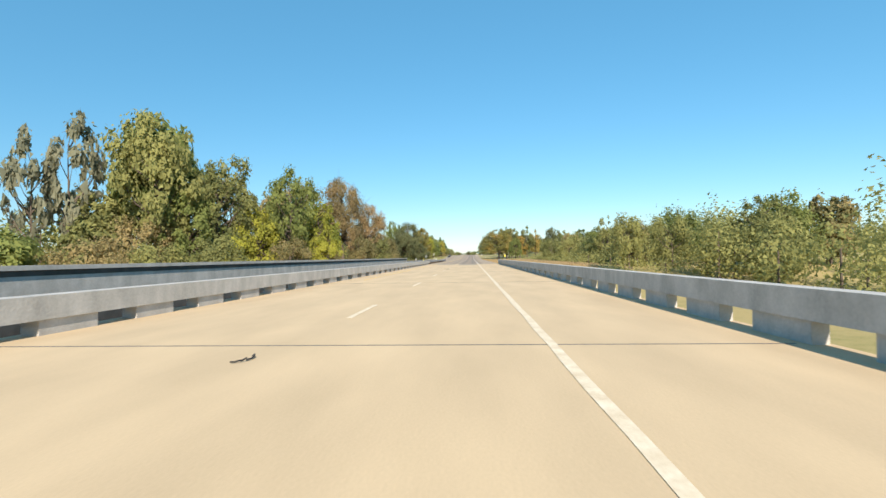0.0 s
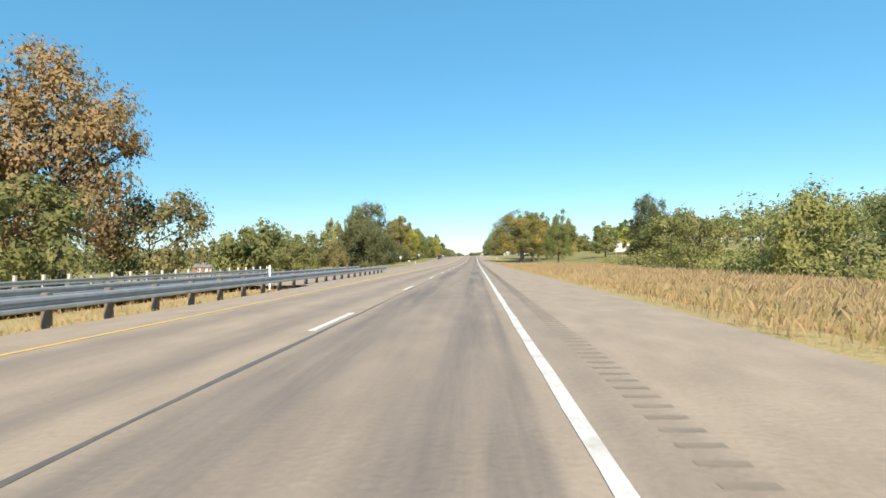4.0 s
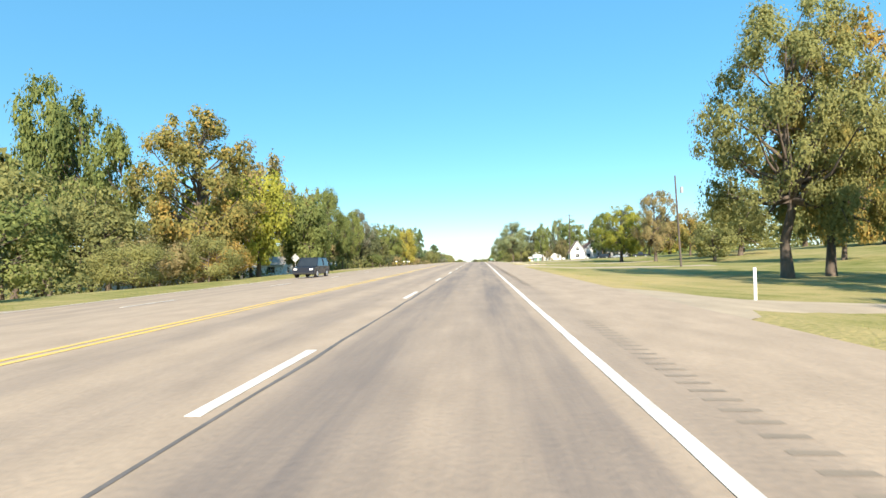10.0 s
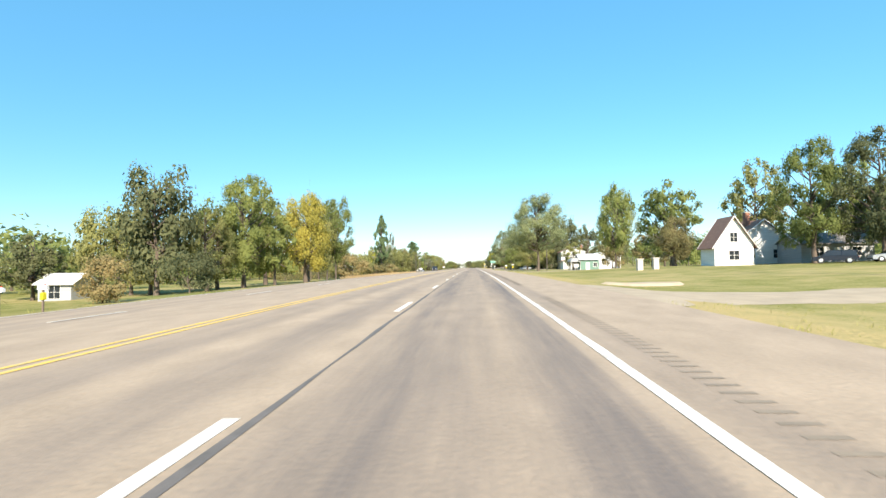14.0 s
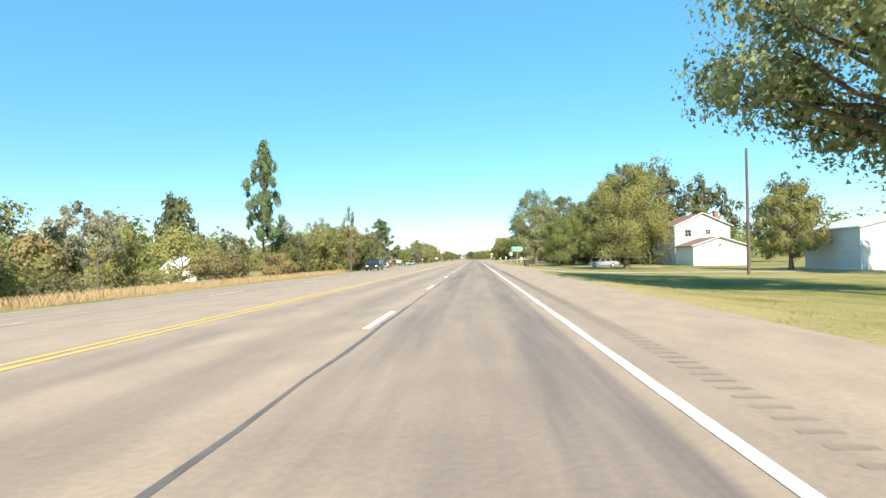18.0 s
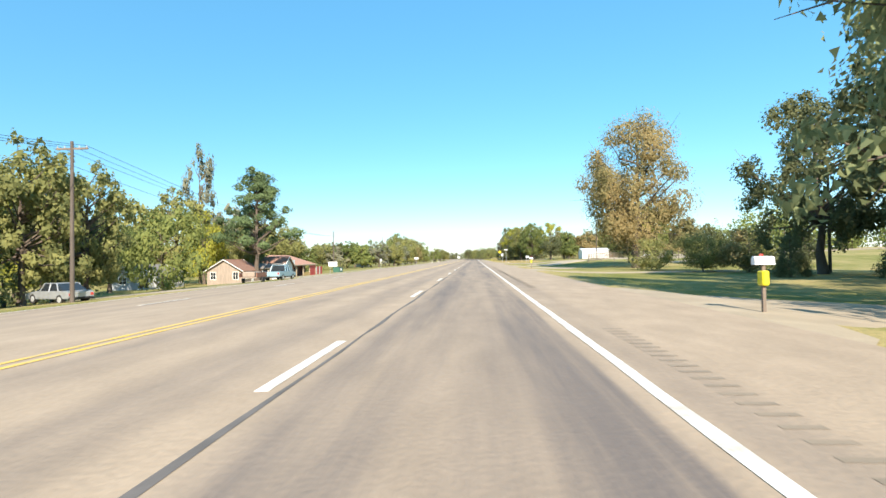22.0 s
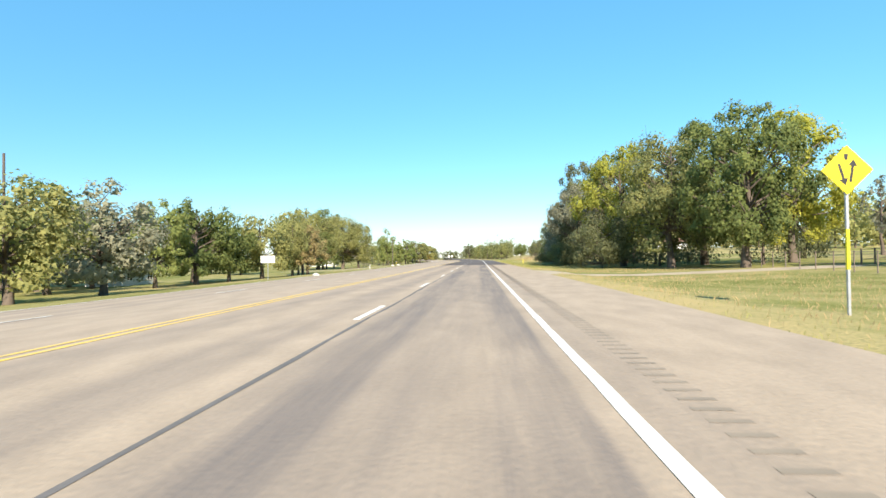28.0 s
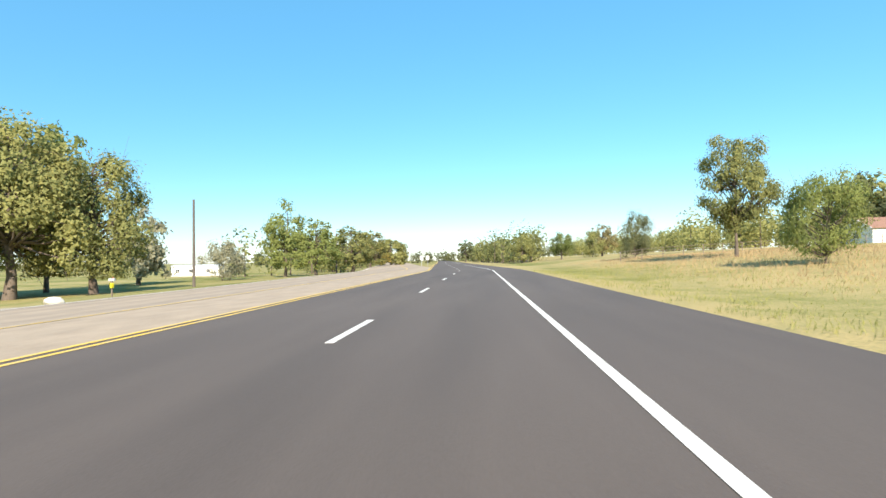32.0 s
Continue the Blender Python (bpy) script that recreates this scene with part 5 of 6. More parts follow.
def window(parent, x, y, z, w, h, side, glass=None):
    """A framed pane set into a wall; side is the wall's outward axis."""
    ax, sg = side
    bm, pb = bmesh.new(), bmesh.new()
    f = .08
    rects = ((-w / 2 - f, w / 2 + f, -f, 0), (-w / 2 - f, w / 2 + f, h, h + f), (-w / 2 - f, -w / 2, 0, h), (w / 2, w / 2 + f, 0, h), (-.02, .02, 0, h), (-w / 2, w / 2, h / 2 - .02, h / 2 + .02))
    for a0, a1, b0, b1 in rects:
        if ax == 'y':
            box(bm, x + a0, x + a1, y - .02, y + sg * .06, z + b0, z + b1)
        else:
            box(bm, x - .02, x + sg * .06, y + a0, y + a1, z + b0, z + b1)
    if ax == 'y':
        box(pb, x - w / 2, x + w / 2, y, y + sg * .025, z, z + h)
    else:
        box(pb, x, x + sg * .025, y - w / 2, y + w / 2, z, z + h)
    fr = part("window", bm, M["trim"], parent)
    part("pane", pb, M["glass"], fr)


def door(parent, x, y, z, w, h, side, material=None):
    ax, sg = side
    d = part("door", B((x - w / 2, x + w / 2, min(y, y + sg * .05), max(y, y + sg * .05), z, z + h)) if ax == 'y' else B((min(x, x + sg * .05), max(x, x + sg * .05), y - w / 2, y + w / 2, z, z + h)),
             material or M["trim"], parent)
    if ax == 'y':
        part("handle", T(((x + w * .36, y + sg * .05, z + 1.0), (x + w * .36, y + sg * .11, z + 1.0), .03, .03)), M["steel"], d)


def house(x, y, rz, w, d, wall, ridge, wall_m, roof_m, label, front=(), ends=(), doors=(), chimney=None, over=.45, category="house", low=-.6):
    """A gabled building: ridge along its own x axis, front towards its own -y."""
    th = thing("house" if category == "house" else category.replace(" ", "_"), x, y, gz(x, y), label, category, rz)
    bm = bmesh.new()
    out = [(-d / 2, low), (d / 2, low), (d / 2, wall), (0, ridge), (-d / 2, wall)]
    a = [bm.verts.new((-w / 2, p, q)) for p, q in out]
    b = [bm.verts.new((w / 2, p, q)) for p, q in out]
    bm.faces.new(a)
    bm.faces.new(b[::-1])
    for i in range(5):
        bm.faces.new((a[i - 1], b[i - 1], b[i], a[i]))
    bmesh.ops.recalc_face_normals(bm, faces=bm.faces)
    part("wall", bm, wall_m, th)
    gable_roof(w, d, wall + .03, ridge + .03, over, .12, roof_m, th)
    for s in (-1, 1):
        ex = s * (w / 2 + over)
        fb = bmesh.new()
        for q in (-1, 1):
            e = (ridge - wall) / (d / 2) * over
            tube(fb, (ex, q * (d / 2 + over), wall - e + .06), (ex, 0, ridge + .08), .08, .08, n=4)
        part("fascia", fb, M["trim"], th)
    for wx, wz, ww, hh in front:
        window(th, wx, -d / 2, wz, ww, hh, ('y', -1))
    for sx, wy, wz, ww, hh in ends:
        window(th, sx * w / 2, wy, wz, ww, hh, ('x', sx))
    for dx, dw, dh in doors:
        door(th, dx, -d / 2, 0, dw, dh, ('y', -1))
    if chimney:
        cx, cy, cz = chimney
        c = part("chimney", B((cx - .45, cx + .45, cy - .35, cy + .35, wall, cz), bevel=.02), M["brick"], th)
        part("cap", B((cx - .52, cx + .52, cy - .42, cy + .42, cz, cz + .1)), M["stone"], c)
    return th


W3 = ((-2.6, .9, 1.2, 1.2), (2.6, .9, 1.2, 1.2))
house(65, 369, 90, 9, 8.5, 3.2, 5.2, M["siding"], M["roof_grey"], "white gabled house with a grey roof at a field edge", W3, ((-1, 0, 1.0, 1.2, 1.2),), ((0, .95, 2.05),))
house(122, 404, 0, 24, 10, 3.2, 6.0, M["boards"], M["roof_brown"], "long low farm barn with a rusty red roof", ((-6, .4, 3.0, 2.6), (6, .4, 3.0, 2.6)), (), ((0, 3, 2.8),), category="barn")
house(-99, 316, 0, 10, 7, 2.6, 4.2, M["brick"], M["roof_grey"], "small red brick house far across the field", W3, (), ((0, .95, 2.05),))
house(-47, 335, 90, 12, 8, 2.7, 4.6, M["brick"], M["roof_brown"], "brick house with a rust-brown roof behind dark trees", W3, ((-1, 0, 1, 1.2, 1.1),), ((0, .95, 2.05),))
house(-47, 381, 90, 8, 7, 2.5, 4.0, M["siding"], M["roof_grey"], "small white house among autumn trees", ((-2, .9, 1.2, 1.1),), (), ((1, .95, 2.05),))
house(-47, 427, 90, 13, 9, 2.6, 4.3, M["stone"], M["roof_tan"], "pale stone ranch house with faded tan shingles", W3, ((-1, -2, .9, 1.3, 1.2),), ((0, .95, 2.05),))
house(-44, 421, 0, 5, 6, 2.6, 4.1, M["siding"], M["roof_tan"], "white gabled wing of a ranch house", ((0, .9, 1.6, 1.2),), ((1, 0, .9, 1.4, 1.2),))
house(-46, 442, 90, 11, 8, 2.6, 3.8, M["siding_grey"], M["roof_grey"], "grey house with an open shaded carport", ((-3, .0, 2.6, 2.2), (2, .9, 1.2, 1.2)), (), ((0, .95, 2.05),))
house(-45, 457, 90, 6, 6, 2.3, 3.5, M["boards"], M["roof_white"], "weathered board shed with a white metal roof", (), (), ((0, 2, 2.0),), category="shed")
house(-57, 506, 0, 4.6, 4.6, 2.2, 3.4, M["siding_grey"], M["roof_white"], "small white barn with a bright metal roof", ((0, .2, 1.6, 1.7),), ((1, 0, 1, 1, 1),), category="barn")
house(43, 527, 90, 12, 9, 3.2, 6.8, M["siding"], M["roof_brown"], "white storey-and-a-half house with a steep brown roof", W3, ((-1, -2, .9, 1.2, 1.3), (-1, 2, .9, 1.2, 1.3)), ((0, .95, 2.05),), chimney=(-3, 1, 8.2))
house(35.8, 517.5, 90, 4.5, 5.5, 3.0, 7.0, M["siding"], M["roof_brown"], "steep white gabled wing with a brown shingle roof", (), ((-1, 0, 3.4, 1.0, 1.3), (-1, 0, .8, 1.4, 1.3)))
house(50, 518, 0, 10, 6, 2.7, 4.2, M["siding_grey"], M["roof_grey"], "blue-grey outbuilding in the shade of yard trees", W3, (), ((0, .95, 2.05),))
house(27.9, 577, 0, 4.6, 6, 2.9, 4.2, M["siding_green"], M["roof_white"], "green metal shed with a white roof and porch", ((1.4, 1.0, .9, 1.0),), ((-1, 0, 1, 1, 1),), ((-.5, 1.0, 2.05),), category="shed", over=.45)
house(42, 622, 90, 9, 11, 4.3, 5.7, M["siding"], M["roof_white"], "white metal workshop with a shallow bright roof", (), ((-1, 2, 1.2, 1.0, 1.0),), ((0, 3.0, 3.0),), category="workshop", over=.25)
house(38.7, 657, 90, 8, 8.5, 3.3, 4.7, M["siding"], M["roof_brown"], "white garage wing with a round gable vent", ((-2, .9, 1, 1.2), (2, .9, 1, 1.2)), ((-1, 0, 3.2, .5, .5),))
house(40.5, 669, 90, 10, 10, 7.2, 9.5, M["siding"], M["roof_brown"], "two-storey white house with a brick chimney", ((-3, 4.6, 1, 1.3), (2, 4.6, 1, 1.3), (-3, .8, 1, 1.3)), ((-1, 2.6, 5.2, 1.1, 1.3), (-1, -1, 5.6, .9, .9)), ((0, .95, 2.05),), chimney=(-1, -4.2, 10.2))
house(-56, 774, 90, 8, 8, 2.5, 3.9, M["siding_grey"], M["roof_grey"], "small grey-roofed house with a cluttered open porch", ((-2, .2, 1.8, 2.0), (2.5, .8, 1.2, 1.2)), ((-1, -2, .2, 1.6, 2.0), (-1, 1.5, .9, 1.2, 1.1)), ((0, .95, 2.0),))
house(-45, 782, 90, 7, 6.2, 2.4, 4.2, M["boards"], M["roof_brown"], "weathered board house with a sunlit gable", ((-1.5, .9, 1, 1.2),), ((-1, -2, .9, .9, 1.2), (-1, 2, .9, .9, 1.2)), ((1, .95, 2.0),))
house(-40.5, 788, 0, 4.5, 4, 2.3, 3.0, M["boards"], M["roof_grey"], "low board shed with a dark open front", ((-.8, .1, 2, 2),), (), ((1.5, .9, 1.9),), category="shed")
house(-43, 794.5, 0, 7, 5.5, 2.9, 4.6, M["siding"], M["roof_brown"], "white gabled shop front beside a brick store", (), ((1, 0, 1, 1.2, 1.2),), ((0, .95, 2.05),), category="shop")
house(-57, 663, 0, 7, 8, 2.6, 4.7, M["siding"], M["roof_white"], "small white house with a pale roof behind brush", ((-1.5, .9, 1.1, 1.1),), ((1, 0, .9, 1.1, 1.1),), ((1.2, .95, 2.0),))
house(42, 887, 0, 9.5, 7, 2.9, 3.6, M["siding"], M["roof_white"], "white metal building with a shallow roof on a rise", (), (), ((-3, .95, 2.05),), category="workshop", over=.2)
house(-82, 1150, 0, 14, 4.5, 2.7, 3.1, M["siding"], M["roof_white"], "long white mobile home behind the oaks", ((-5, 1, 1.2, .9), (-1, 1, 1.2, .9), (4, 1, 1.2, .9)), (), ((1.5, .9, 1.95),), category="mobile home", over=.15)
house(79, 1112, 0, 14, 9, 2.8, 4.8, M["siding"], M["roof_brown"], "white ranch house with a red-brown roof on a rise", W3, ((-1, 0, .9, 1.4, 1.2),), ((0, .95, 2.05),))
house(-60, 962, 90, 9, 6, 2.5, 3.4, M["siding"], M["roof_grey"], "small white house glimpsed between roadside trees", W3, (), ((0, .95, 2.0),))
house(60, 948, 0, 12, 7, 2.6, 4.2, M["brick"], M["roof_brown"], "low brick house beyond a yard fence", W3, (), ((0, .95, 2.05),))

# brick store with a hipped roof and a porch
st = thing("store", -47.9, 814.5, gz(-45, 814), "low brick store with a brown hipped roof and porch", "store", 90)
st.scale.x = 1.38
part("wall", B((-9, 9, -1.5, 5, -.6, 3.0)), M["brick"], st)
bm = bmesh.new()
e = [bm.verts.new(p) for p in ((-9.6, -4.4, 2.95), (9.6, -4.4, 2.95), (9.6, 5.6, 2.95), (-9.6, 5.6, 2.95))]
r = [bm.verts.new(p) for p in ((-4.5, .6, 5.3), (4.5, .6, 5.3))]
for f in ((e[0], e[1], r[1], r[0]), (e[2], e[3], r[0], r[1]), (e[1], e[2], r[1]), (e[3], e[0], r[0]), (e[3], e[2], e[1], e[0])):
    bm.faces.new(f)
bmesh.ops.recalc_face_normals(bm, faces=bm.faces)
part("roof", bm, M["roof_salmon"], st)
part("fascia", B((-9.62, 9.62, -4.5, -4.4, 2.75, 2.97)), M["sand"], st)
part("porch_floor", B((-9.2, 9.2, -4.3, -1.5, -.6, .12)), M["concrete"], st)
for px in (-9, -5.4, -1.8, 1.8, 5.4, 9):
    part("porch_post", B((px - .09, px + .09, -4.3, -4.12, .12, 2.95)), M["sand"], st)
for a, b in ((-8.9, -5.5), (-5.3, -3.4), (1.9, 5.3)):
    part("porch_wall", B((a, b, -4.28, -4.14, .12, 1.0)), M["mustard"], st)
window(st, -7, -1.5, .8, 2.4, 1.5, ('y', -1))
window(st, 3.4, -1.5, .8, 2.2, 1.5, ('y', -1))
door(st, 0, -1.5, .12, 1.8, 2.2, ('y', -1), M["glass"])
part("red_panel", B((5.6, 8.8, -4.25, -4.15, .12, 2.7)), M["red"], st)
part("wall_panel", B((-6.0, -5.0, -1.56, -1.5, .12, 2.7)), M["red"], st)
part("wall_panel", B((-3.6, -1.6, -1.56, -1.5, .12, 2.7)), M["red"], st)
part("bench", B((-3.2, -1.4, -4.0, -3.5, .12, .6), bevel=.03), M["boards"], st)
part("roof_sign", B((-5.5, -3.2, -4.5, -4.4, 3.2, 4.1)), M["sign_white"], st)
# striped wall of panels, dumpster
sw = thing("striped_wall", -46, 835, gz(-46, 835), "low wall of red and white painted panels", "fence", 90)
for i in range(12):
    part("panel", B((-6 + i, -6 + i + .97, -.05, .05, -.2, 2.2)), M["red"] if i % 3 else M["siding"], sw)
dm = thing("dumpster", -40, 836, gz(-40, 836), "green steel dumpster with a white notice", "dumpster", 80, s=1.15)
part("body", prism([(-1.0, .1), (1.0, .1), (1.1, 1.3), (-1.1, 1.3)], -.8, .8), M["dumpster"], dm)
part("lid", B((-1.12, 1.12, -.85, .85, 1.3, 1.38)), M["bin"], dm)
part("notice", B((-.3, .3, -.825, -.805, .5, 1.0)), M["sign_white"], dm)
# porch lean-to of the green shed
pc = thing("porch", 24.4, 577, gz(24.4, 577), "round-topped grey porch with upright boards beside a shed", "porch")
part("canopy", prism([(1.0 * 1.3 * math.cos(a), 2.3 + 1.0 * math.sin(a)) for a in np.linspace(0, math.pi, 10)], -3, 2), M["siding_grey"], pc)
for i in range(7):
    part("board", B((-1.15 + i * .33, -.90 + i * .33, 1.2, 1.26, -.3, 2.6)), M["boards"], pc)
for px in (-1.15, 1.15):
    part("post", B((px - .06, px + .06, -2.9, -2.78, -.3, 2.4)), M["trim"], pc)


# ---- fences, pillars ----
def fence(x0, y0, x1, y1, label, step=2.6, h=1.25, rails=3, material="wood", th_=.05):
    d = Vector((x1 - x0, y1 - y0, 0))
    n = max(2, int(d.length / step))
    th = thing("fence", x0, y0, gz(x0, y0), label, "fence")
    for i in range(n + 1):
        p = d * i / n
        z = gz(x0 + p.x, y0 + p.y) - gz(x0, y0)
        part("post", B((p.x - th_, p.x + th_, p.y - th_, p.y + th_, z - .3, z + h)), M[material], th)
    for r in range(rails):
        k = h * (.35 + .6 * r / max(1, rails - 1)) if rails > 1 else h * .85
        rods = []
        for i in range(n):
            p, q = d * i / n, d * (i + 1) / n
            za, zb = gz(x0 + p.x, y0 + p.y) - gz(x0, y0), gz(x0 + q.x, y0 + q.y) - gz(x0, y0)
            rods.append(((p.x, p.y, za + k), (q.x, q.y, zb + k), th_ * .55, th_ * .55))
        part("rail", T(*rods, n=5), M[material], th)
    return th


fence(19.5, 789, 62, 790, "dark pipe rail fence round a horse paddock", 2.3, 1.6, 5, "wood", .05)
fence(19.9, 791.3, 33, 826, "dark pipe rail fence along the side of a horse paddock", 2.3, 1.6, 5, "wood", .05)
fence(11, 296, 44, 293, "old wire fence on thin wooden posts across a field", 3, 1.2, 2, "wood", .035)
fence(22, 900, 26, 935, "thin wire fence on steel posts beside the verge", 2.4, 1.4, 2, "wood", .03)
fence(16, 1070, 62, 1085, "grey wire fence on wooden posts along the pasture", 3, 1.3, 3, "wood", .04)
fence(31, 925, 50, 938, "dark board fence under the yard trees", 2.4, 1.4, 2)
for x, y in ((20.2, 508), (22.6, 509)):
    th = thing("gate_pillar", x, y, gz(x, y), "square pale stone gate pillar on the lawn", "pillar", group="gate pillars")
    part("shaft", B((-.35, .35, -.35, .35, -.2, 1.35), bevel=.03), M["stone"], th)
    part("cap", B((-.45, .45, -.45, .45, 1.35, 1.5), bevel=.03), M["stone"], th)
for x, y in ((-24.5, 1030), (-24.6, 1021), (-22.4, 946)):
    th = new("boulder", mesh_of("boulder", (lambda b: (bmesh.ops.create_icosphere(b, subdivisions=2, radius=.4), b)[1])(bmesh.new()), M["stone"]))
    for v in th.data.vertices:
        v.co *= 1 + .25 * noise.noise(v.co * 3)
    th.matrix_world = pose(x, y, gz(x, y) + .15, 0, 0, 30) @ Matrix.Diagonal((1.3, 1, .7, 1))
    tagged(th, "whitewashed boulder at a driveway mouth", "boulder", "driveway boulders")
def bare_patch(cx, cy, rx, ry, turn, label):
    """A ragged sheet of bare ground laid over the grass."""
    bm = bmesh.new()
    rings, n = 7, 40
    grid = []
    for k in range(rings + 1):
        row = []
        for i in range(n):
            a = 2 * math.pi * i / n
            w = (k / rings) * (1 + .35 * noise.noise((math.cos(a) * 1.7 + cx, math.sin(a) * 1.7 + cy, 0)) + .1 * noise.noise((i * 1.3, cx, 3)))
            px, py = rx * w * math.cos(a), ry * w * math.sin(a)
            x, y = cx + px * math.cos(turn) - py * math.sin(turn), cy + px * math.sin(turn) + py * math.cos(turn)
            row.append(bm.verts.new((x, y, gz(x, y) + .16 - .2 * (k == rings))))
        grid.append(row)
    for k in range(rings):
        for i in range(n):
            j = (i + 1) % n
            bm.faces.new((grid[k][i], grid[k][j], grid[k + 1][j], grid[k + 1][i]) if k else (grid[k][i], grid[k + 1][j], grid[k + 1][i]))
    tagged(new("bare_ground", mesh_of("bare_ground", bm, M["sand"], True)), label, "bare ground", kind="structure")


bare_patch(16.5, 800, 3.2, 15, -.5, "pale sandy track beside a horse paddock")
bare_patch(45, 812, 16, 17, -.3, "pale sandy floor of a horse paddock")
bare_patch(7.2, 403.5, 2.6, 1.6, .2, "bare reddish earth at a ditch crossing")
bare_patch(9, 470, 2.6, 1.4, .2, "bare sandy scar in the verge")
cv = thing("culvert", 8.6, 404, gz(8.6, 404), "bare earth bank round a dark culvert pipe end", "culvert", 20)
part("pipe", T(((0, -.5, .05), (0, .9, .05), .24, .24), n=14), M["skid"], cv)
part("bank", B((-1.6, 1.6, -.2, .9, -.5, .12), bevel=.1), M["sand"], cv)


for x, y, r in ((-3.96, 6.45, .22), (-3.75, 54.4, .2), (-3.5, 54.7, .12)):
    th = thing("tyre_scrap", x, y, zr(y), "curled black scrap of tyre rubber on the deck", "tyre scrap", 40 * y, group="tyre scraps")
    bm = bmesh.new()
    for i in range(7):
        a, b = i * .45, (i + 1) * .45
        tube(bm, (r * math.cos(a), .5 * r * math.sin(a), .02), (r * math.cos(b), .5 * r * math.sin(b), .02 + .012 * (i % 3)), .012, .010, n=5)
    part("tread", bm, M["rubber"], th)


# ---- vehicles ----
def vehicle(name, x, y, rz, L, W, H, body_m, label, kind="sedan"):
    """Body from a side outline, glass band, lamps and four wheels; it points along its own +y."""
    th = thing(name, x, y, gz(x, y) if not (-18.9 < x < 3.7) else zr(y) + cross(x, y), label, "car" if kind != "pickup" else "pickup truck", rz)
    low, belt = .28, H * .60
    if kind == "pickup":
        side = [(-L / 2, .5), (L / 2, .45), (L / 2, H * .52), (L * .22, H * .60), (-L / 2, H * .58)]
        cab = [(-L * .12, H * .58), (L * .21, H * .58), (L * .10, H), (-L * .10, H)]
    elif kind == "suv":
        side = [(-L / 2, low + .1), (L / 2, low), (L / 2, H * .50), (L * .28, H * .58), (-L / 2, H * .58)]
        cab = [(-L * .49, H * .57), (L * .29, H * .57), (L * .13, H), (-L * .44, H)]
    else:
        side = [(-L / 2, low + .1), (L / 2, low), (L / 2, H * .50), (L * .25, H * .62), (-L * .38, H * .66), (-L / 2, H * .60)]
        cab = [(-L * .38, H * .64), (L * .26, H * .61), (L * .08, H), (-L * .20, H)]

    def extr(out, w, inset=0.0):
        bm = bmesh.new()
        zt = max(z for _, z in out)
        zb = min(z for _, z in out)
        vs = []
        for s in (-1, 1):
            vs.append([bm.verts.new((s * (w / 2 - inset * (z - zb) / max(.01, zt - zb)), yy, z)) for yy, z in out])
        bm.faces.new(vs[0])
        bm.faces.new(vs[1][::-1])
        for i in range(len(out)):
            bm.faces.new((vs[0][i - 1], vs[1][i - 1], vs[1][i], vs[0][i]))
        bmesh.ops.recalc_face_normals(bm, faces=bm.faces)
        bmesh.ops.bevel(bm, geom=list(bm.edges), offset=.04, segments=2, affect='EDGES')
        return bm
    part("body", extr(side, W), body_m, th)
    c = part("cabin", extr(cab, W * .94, .14), M["glass"], th, "dark glazed cabin")
    cy0, cy1 = cab[-1][0], cab[-2][0]
    part("roof", B((-W * .39, W * .39, cy0, cy1, H - .03, H + .03), bevel=.03), body_m, c)
    for px in (cy0, (cy0 + cy1) / 2, cy1):
        for s in (-1, 1):
            part("pillar", T(((s * W * .47, px + (px - (cy0 + cy1) / 2) * .55, H * .6), (s * W * .40, px, H), .05, .05), n=5), body_m, c)
    r = .33 if kind == "sedan" else .37
    for wy in (-L * .31, L * .31):
        for s in (-1, 1):
            wh = part("wheel", T(((s * (W / 2 - .2), wy, r), (s * (W / 2 + .01), wy, r), r, r), n=18), M["rubber"], th)
            part("rim", T(((s * (W / 2 + .01), wy, r), (s * (W / 2 + .025), wy, r), r * .62, r * .55), n=14), M["aluminium"], wh)
    for s in (-1, 1):
        part("headlight", B((s * W * .36 - .15, s * W * .36 + .15, L / 2 - .02, L / 2 + .015, H * .38, H * .46)), M["sign_white"], th)
        part("tail_light", B((s * W * .40 - .1, s * W * .40 + .1, -L / 2 - .015, -L / 2 + .02, H * .42, H * .54)), M["red"], th)
    part("bumper", B((-W * .48, W * .48, L / 2 - .05, L / 2 + .06, .3, .46), bevel=.03), M["black"], th)
    part("bumper", B((-W * .48, W * .48, -L / 2 - .06, -L / 2 + .05, .35, .5), bevel=.03), M["black"], th)
    return th


vehicle("car", -16.4, 358.5, 180, 4.7, 1.9, 1.75, M["car_dark"], "dark blue sport utility vehicle in the oncoming lane", "suv")
vehicle("car", -16.6, 640, 180, 4.7, 1.9, 1.7, M["car_dark"], "dark blue car in the oncoming lane", "suv")
vehicle("car", 19, 650, 80, 4.6, 1.8, 1.45, M["car_silver"], "silver sedan parked on the grass before a house")
vehicle("pickup_truck", -24.5, 750, 0, 5.3, 1.9, 1.75, M["car_blue"], "pale blue old pickup truck parked beside the road", "pickup")
vehicle("car", -30.5, 724, 70, 4.7, 1.8, 1.4, M["car_silver"], "faded grey sedan parked under roadside trees")
vehicle("car", 43, 505, 60, 4.6, 1.85, 1.6, M["car_dark"], "dark vehicle parked in front of yard trees", "suv")
vehicle("car", 48.5, 503, 70, 4.6, 1.85, 1.5, M["car_silver"], "silver car parked in front of yard trees")
vehicle("pickup_truck", 54.5, 500, 75, 5.3, 1.9, 1.8, M["car_dark"], "dark pickup truck parked in front of yard trees", "pickup")
vehicle("car", 56, 866, 60, 4.6, 1.85, 1.7, M["car_white"], "white sport utility vehicle parked on a gravel rise", "suv")
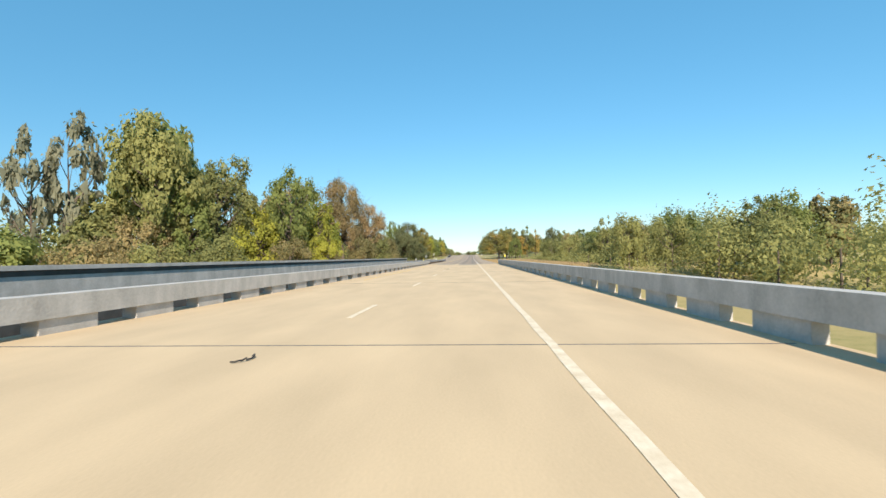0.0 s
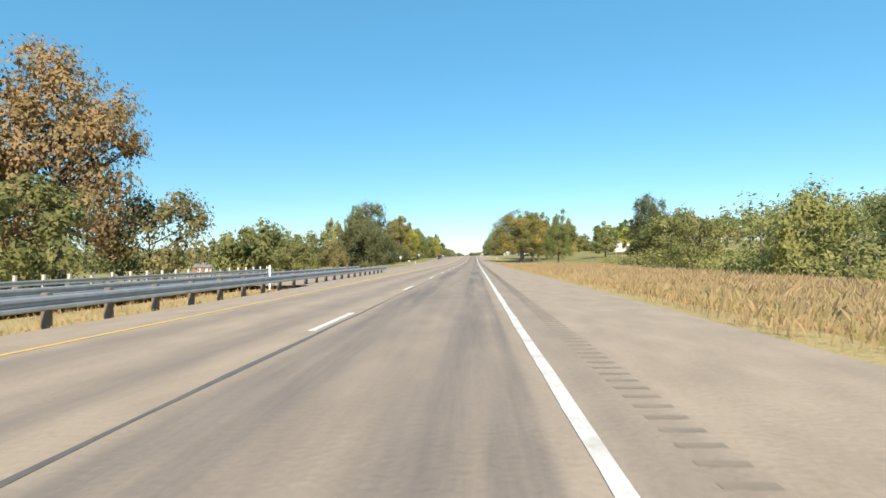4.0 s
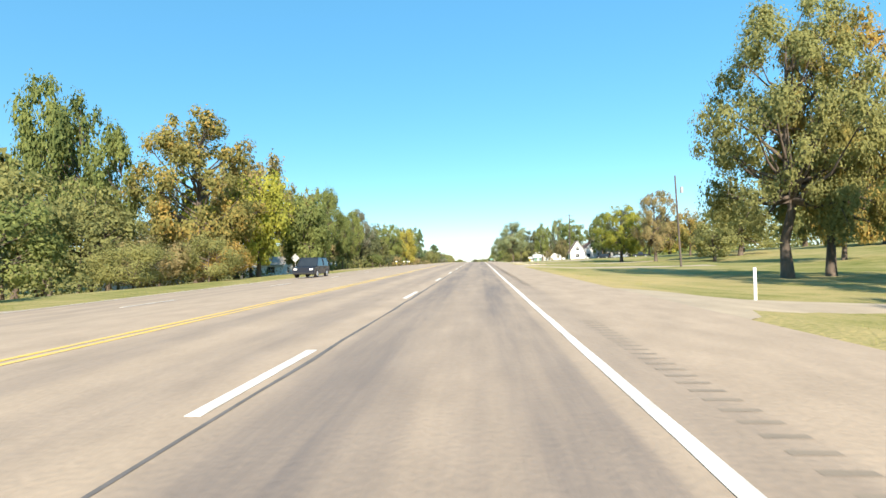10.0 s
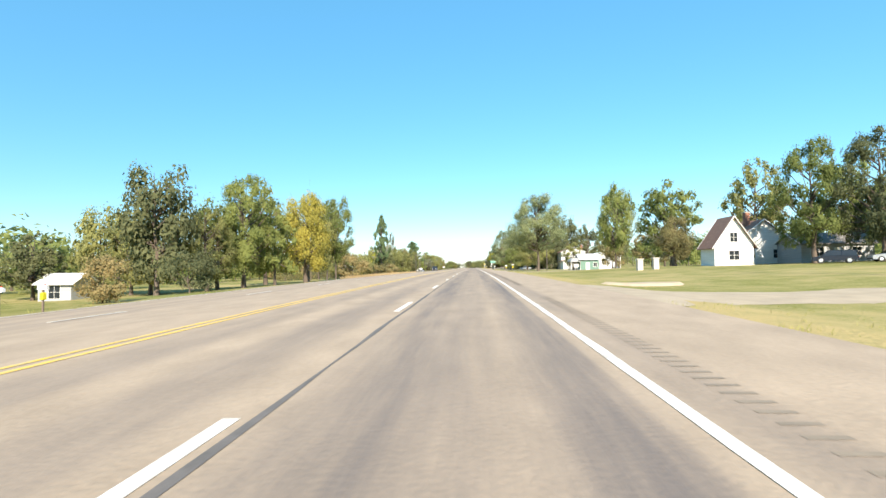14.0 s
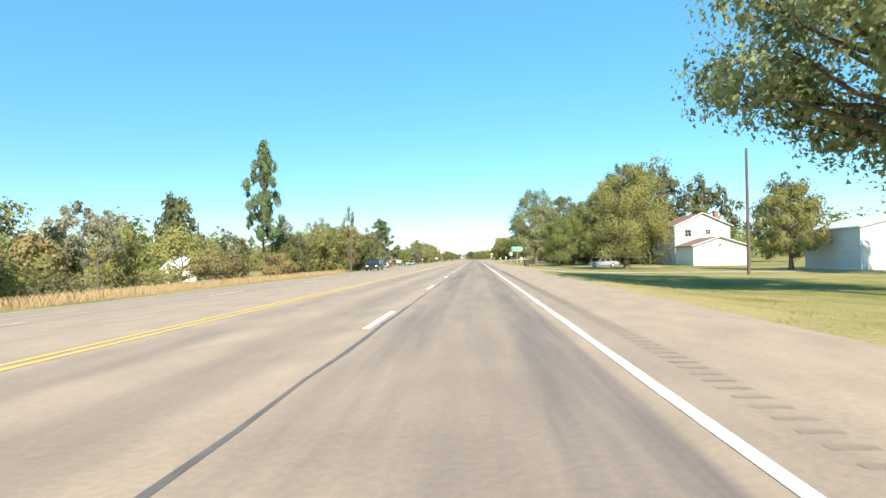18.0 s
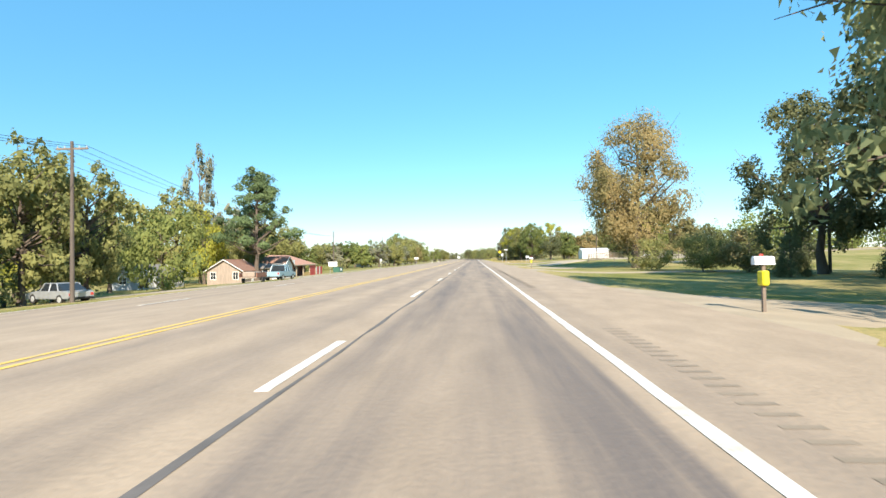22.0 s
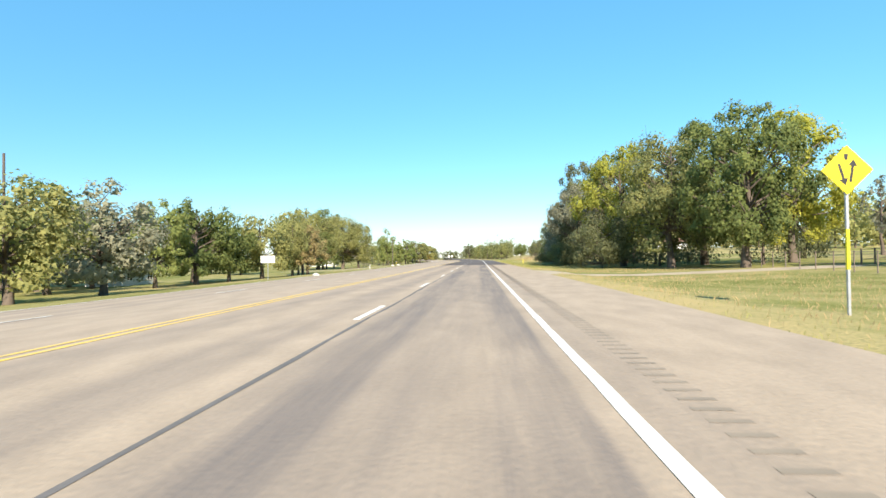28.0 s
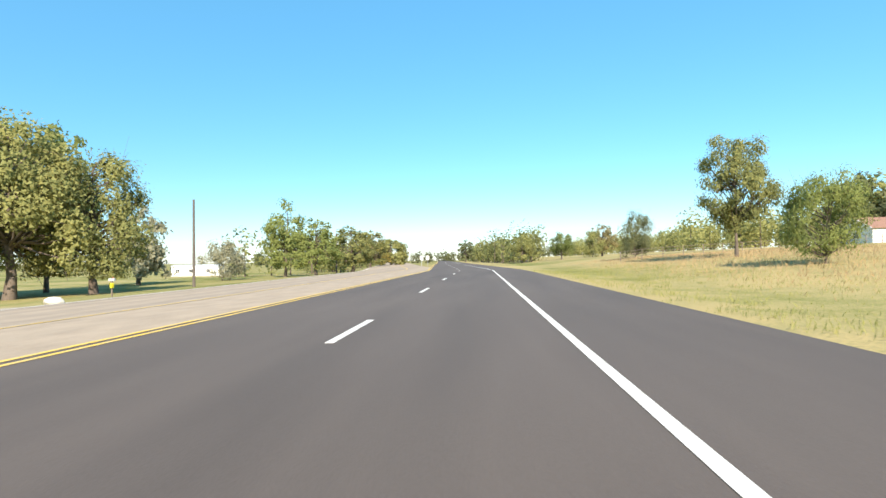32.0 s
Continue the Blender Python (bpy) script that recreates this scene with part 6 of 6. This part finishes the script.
# trailer of scrap beside the pickup
tl = thing("utility_trailer", -25, 743.5, gz(-25, 743.5), "rusty flat utility trailer loaded with scrap boards", "trailer", 4)
part("bed", B((-.9, .9, -1.6, 1.6, .55, .65)), M["boards"], tl)
for s in (-1, 1):
    part("side", B((s * .9 - .03, s * .9 + .03, -1.6, 1.6, .65, 1.1)), M["brick"], tl)
    part("wheel", T(((s * .95, 0, .33), (s * 1.12, 0, .33), .33, .33), n=16), M["rubber"], tl)
part("load", B((-.7, .6, -1.3, .9, .65, 1.2), bevel=.08), M["boards"], tl)


# ---- grasses ----
def blades(name, label, n, area, h0, h1, material, seed, keep=None, loose=.2, lean=.15):
    """Upright grass leaves in clumps, in one piece."""
    rg = np.random.default_rng(seed)
    x0, x1, y0, y1 = area
    cx, cy = rg.uniform(x0, x1, n // 9 + 1), rg.uniform(y0, y1, n // 9 + 1)
    V, Fc = [], []
    i = rg.integers(0, len(cx), n)
    px, py = cx[i] + rg.normal(size=n) * loose, cy[i] + rg.normal(size=n) * loose
    hh, aa, ll = rg.uniform(h0, h1, n), rg.uniform(0, math.pi, n), rg.normal(size=(n, 2)) * lean
    for j in range(n):
        x, y = float(px[j]), float(py[j])
        if (-18.9 < x < 3.72 and not (y < 150 and -14.9 < x < -9.05)) or (keep and not keep(x, y)):
            continue
        z, h, w = gz(x, y) - .03, float(hh[j]), .005 + .007 * float(hh[j])
        ca, sa = math.cos(aa[j]) * w, math.sin(aa[j]) * w
        k = len(V)
        V += [(x - ca, y - sa, z), (x + ca, y + sa, z), (x + ll[j, 0] * h * .5 + ca * .7, y + ll[j, 1] * h * .5 + sa * .7, z + h * .6), (x + ll[j, 0] * h * 1.4, y + ll[j, 1] * h * 1.4, z + h)]
        Fc += [(k, k + 1, k + 2), (k, k + 2, k + 3)]
    me = bpy.data.meshes.new(name)
    me.from_pydata(V, [], Fc)
    me.materials.append(material)
    return tagged(new(name, me), label, "grass", kind="stuff")


DRIVES = ((322, 336), (379, 389), (408, 424), (454, 465), (741, 748), (537, 548), (616, 622), (637, 646), (697, 711), (762, 774), (806, 826), (919, 927))
clear = lambda x, y: not any(a < y < b for a, b in DRIVES)
blades("dry_grass", "tall dry tan grass on the road bank", 36000, (6.3, 24, 97, 262), .14, .42, M["straw"], 21, loose=1.6, lean=.2)
blades("weeds", "tall russet weeds gone to seed on the road bank", 34000, (9.0, 25, 104, 258), .25, .70, M["weed"], 29, loose=1.6, lean=.2)
blades("verge_grass", "green grass among the dry tall stalks", 40000, (5.2, 22, 97, 262), .12, .36, M["tuft"], 28, loose=.6)
blades("dry_grass", "short bleached grass along the shoulder edge", 26000, (4.2, 8.0, 96, 262), .12, .4, M["straw"], 22)
blades("verge_grass", "short green grass along the shoulder edge", 36000, (3.9, 9.5, 250, 1060), .05, .16, M["tuft"], 23, clear)
blades("dry_grass", "yellowing rough grass on the verge", 20000, (5.5, 20, 838, 936), .07, .22, M["straw"], 31, lambda x, y: not 918 < y < 928, loose=1.2)
blades("verge_grass", "fresh green grass beside the new asphalt", 34000, (4.4, 15, 940, 1062), .07, .22, M["tuft"], 33, clear)
blades("verge_grass", "short green grass along the far shoulder", 12000, (-24, -18.9, 200, 1060), .08, .25, M["tuft"], 24)
blades("dry_grass", "dry brown brush grass on the rise", 26000, (12, 40, 1005, 1085), .10, .32, M["straw"], 25, loose=1.6, lean=.2)
blades("weeds", "russet seed-headed weeds on the rise", 7000, (15, 40, 1012, 1085), .15, .42, M["weed"], 30, loose=1.6, lean=.2)
blades("dry_grass", "dry brown weeds in the roadside brush", 16000, (-40, -26, 585, 665), .3, .85, M["weed"], 26, loose=.7)
blades("dry_grass", "median grass beneath the guardrails", 12000, (-14.6, -9.2, 93, 150), .08, .28, M["straw"], 27)
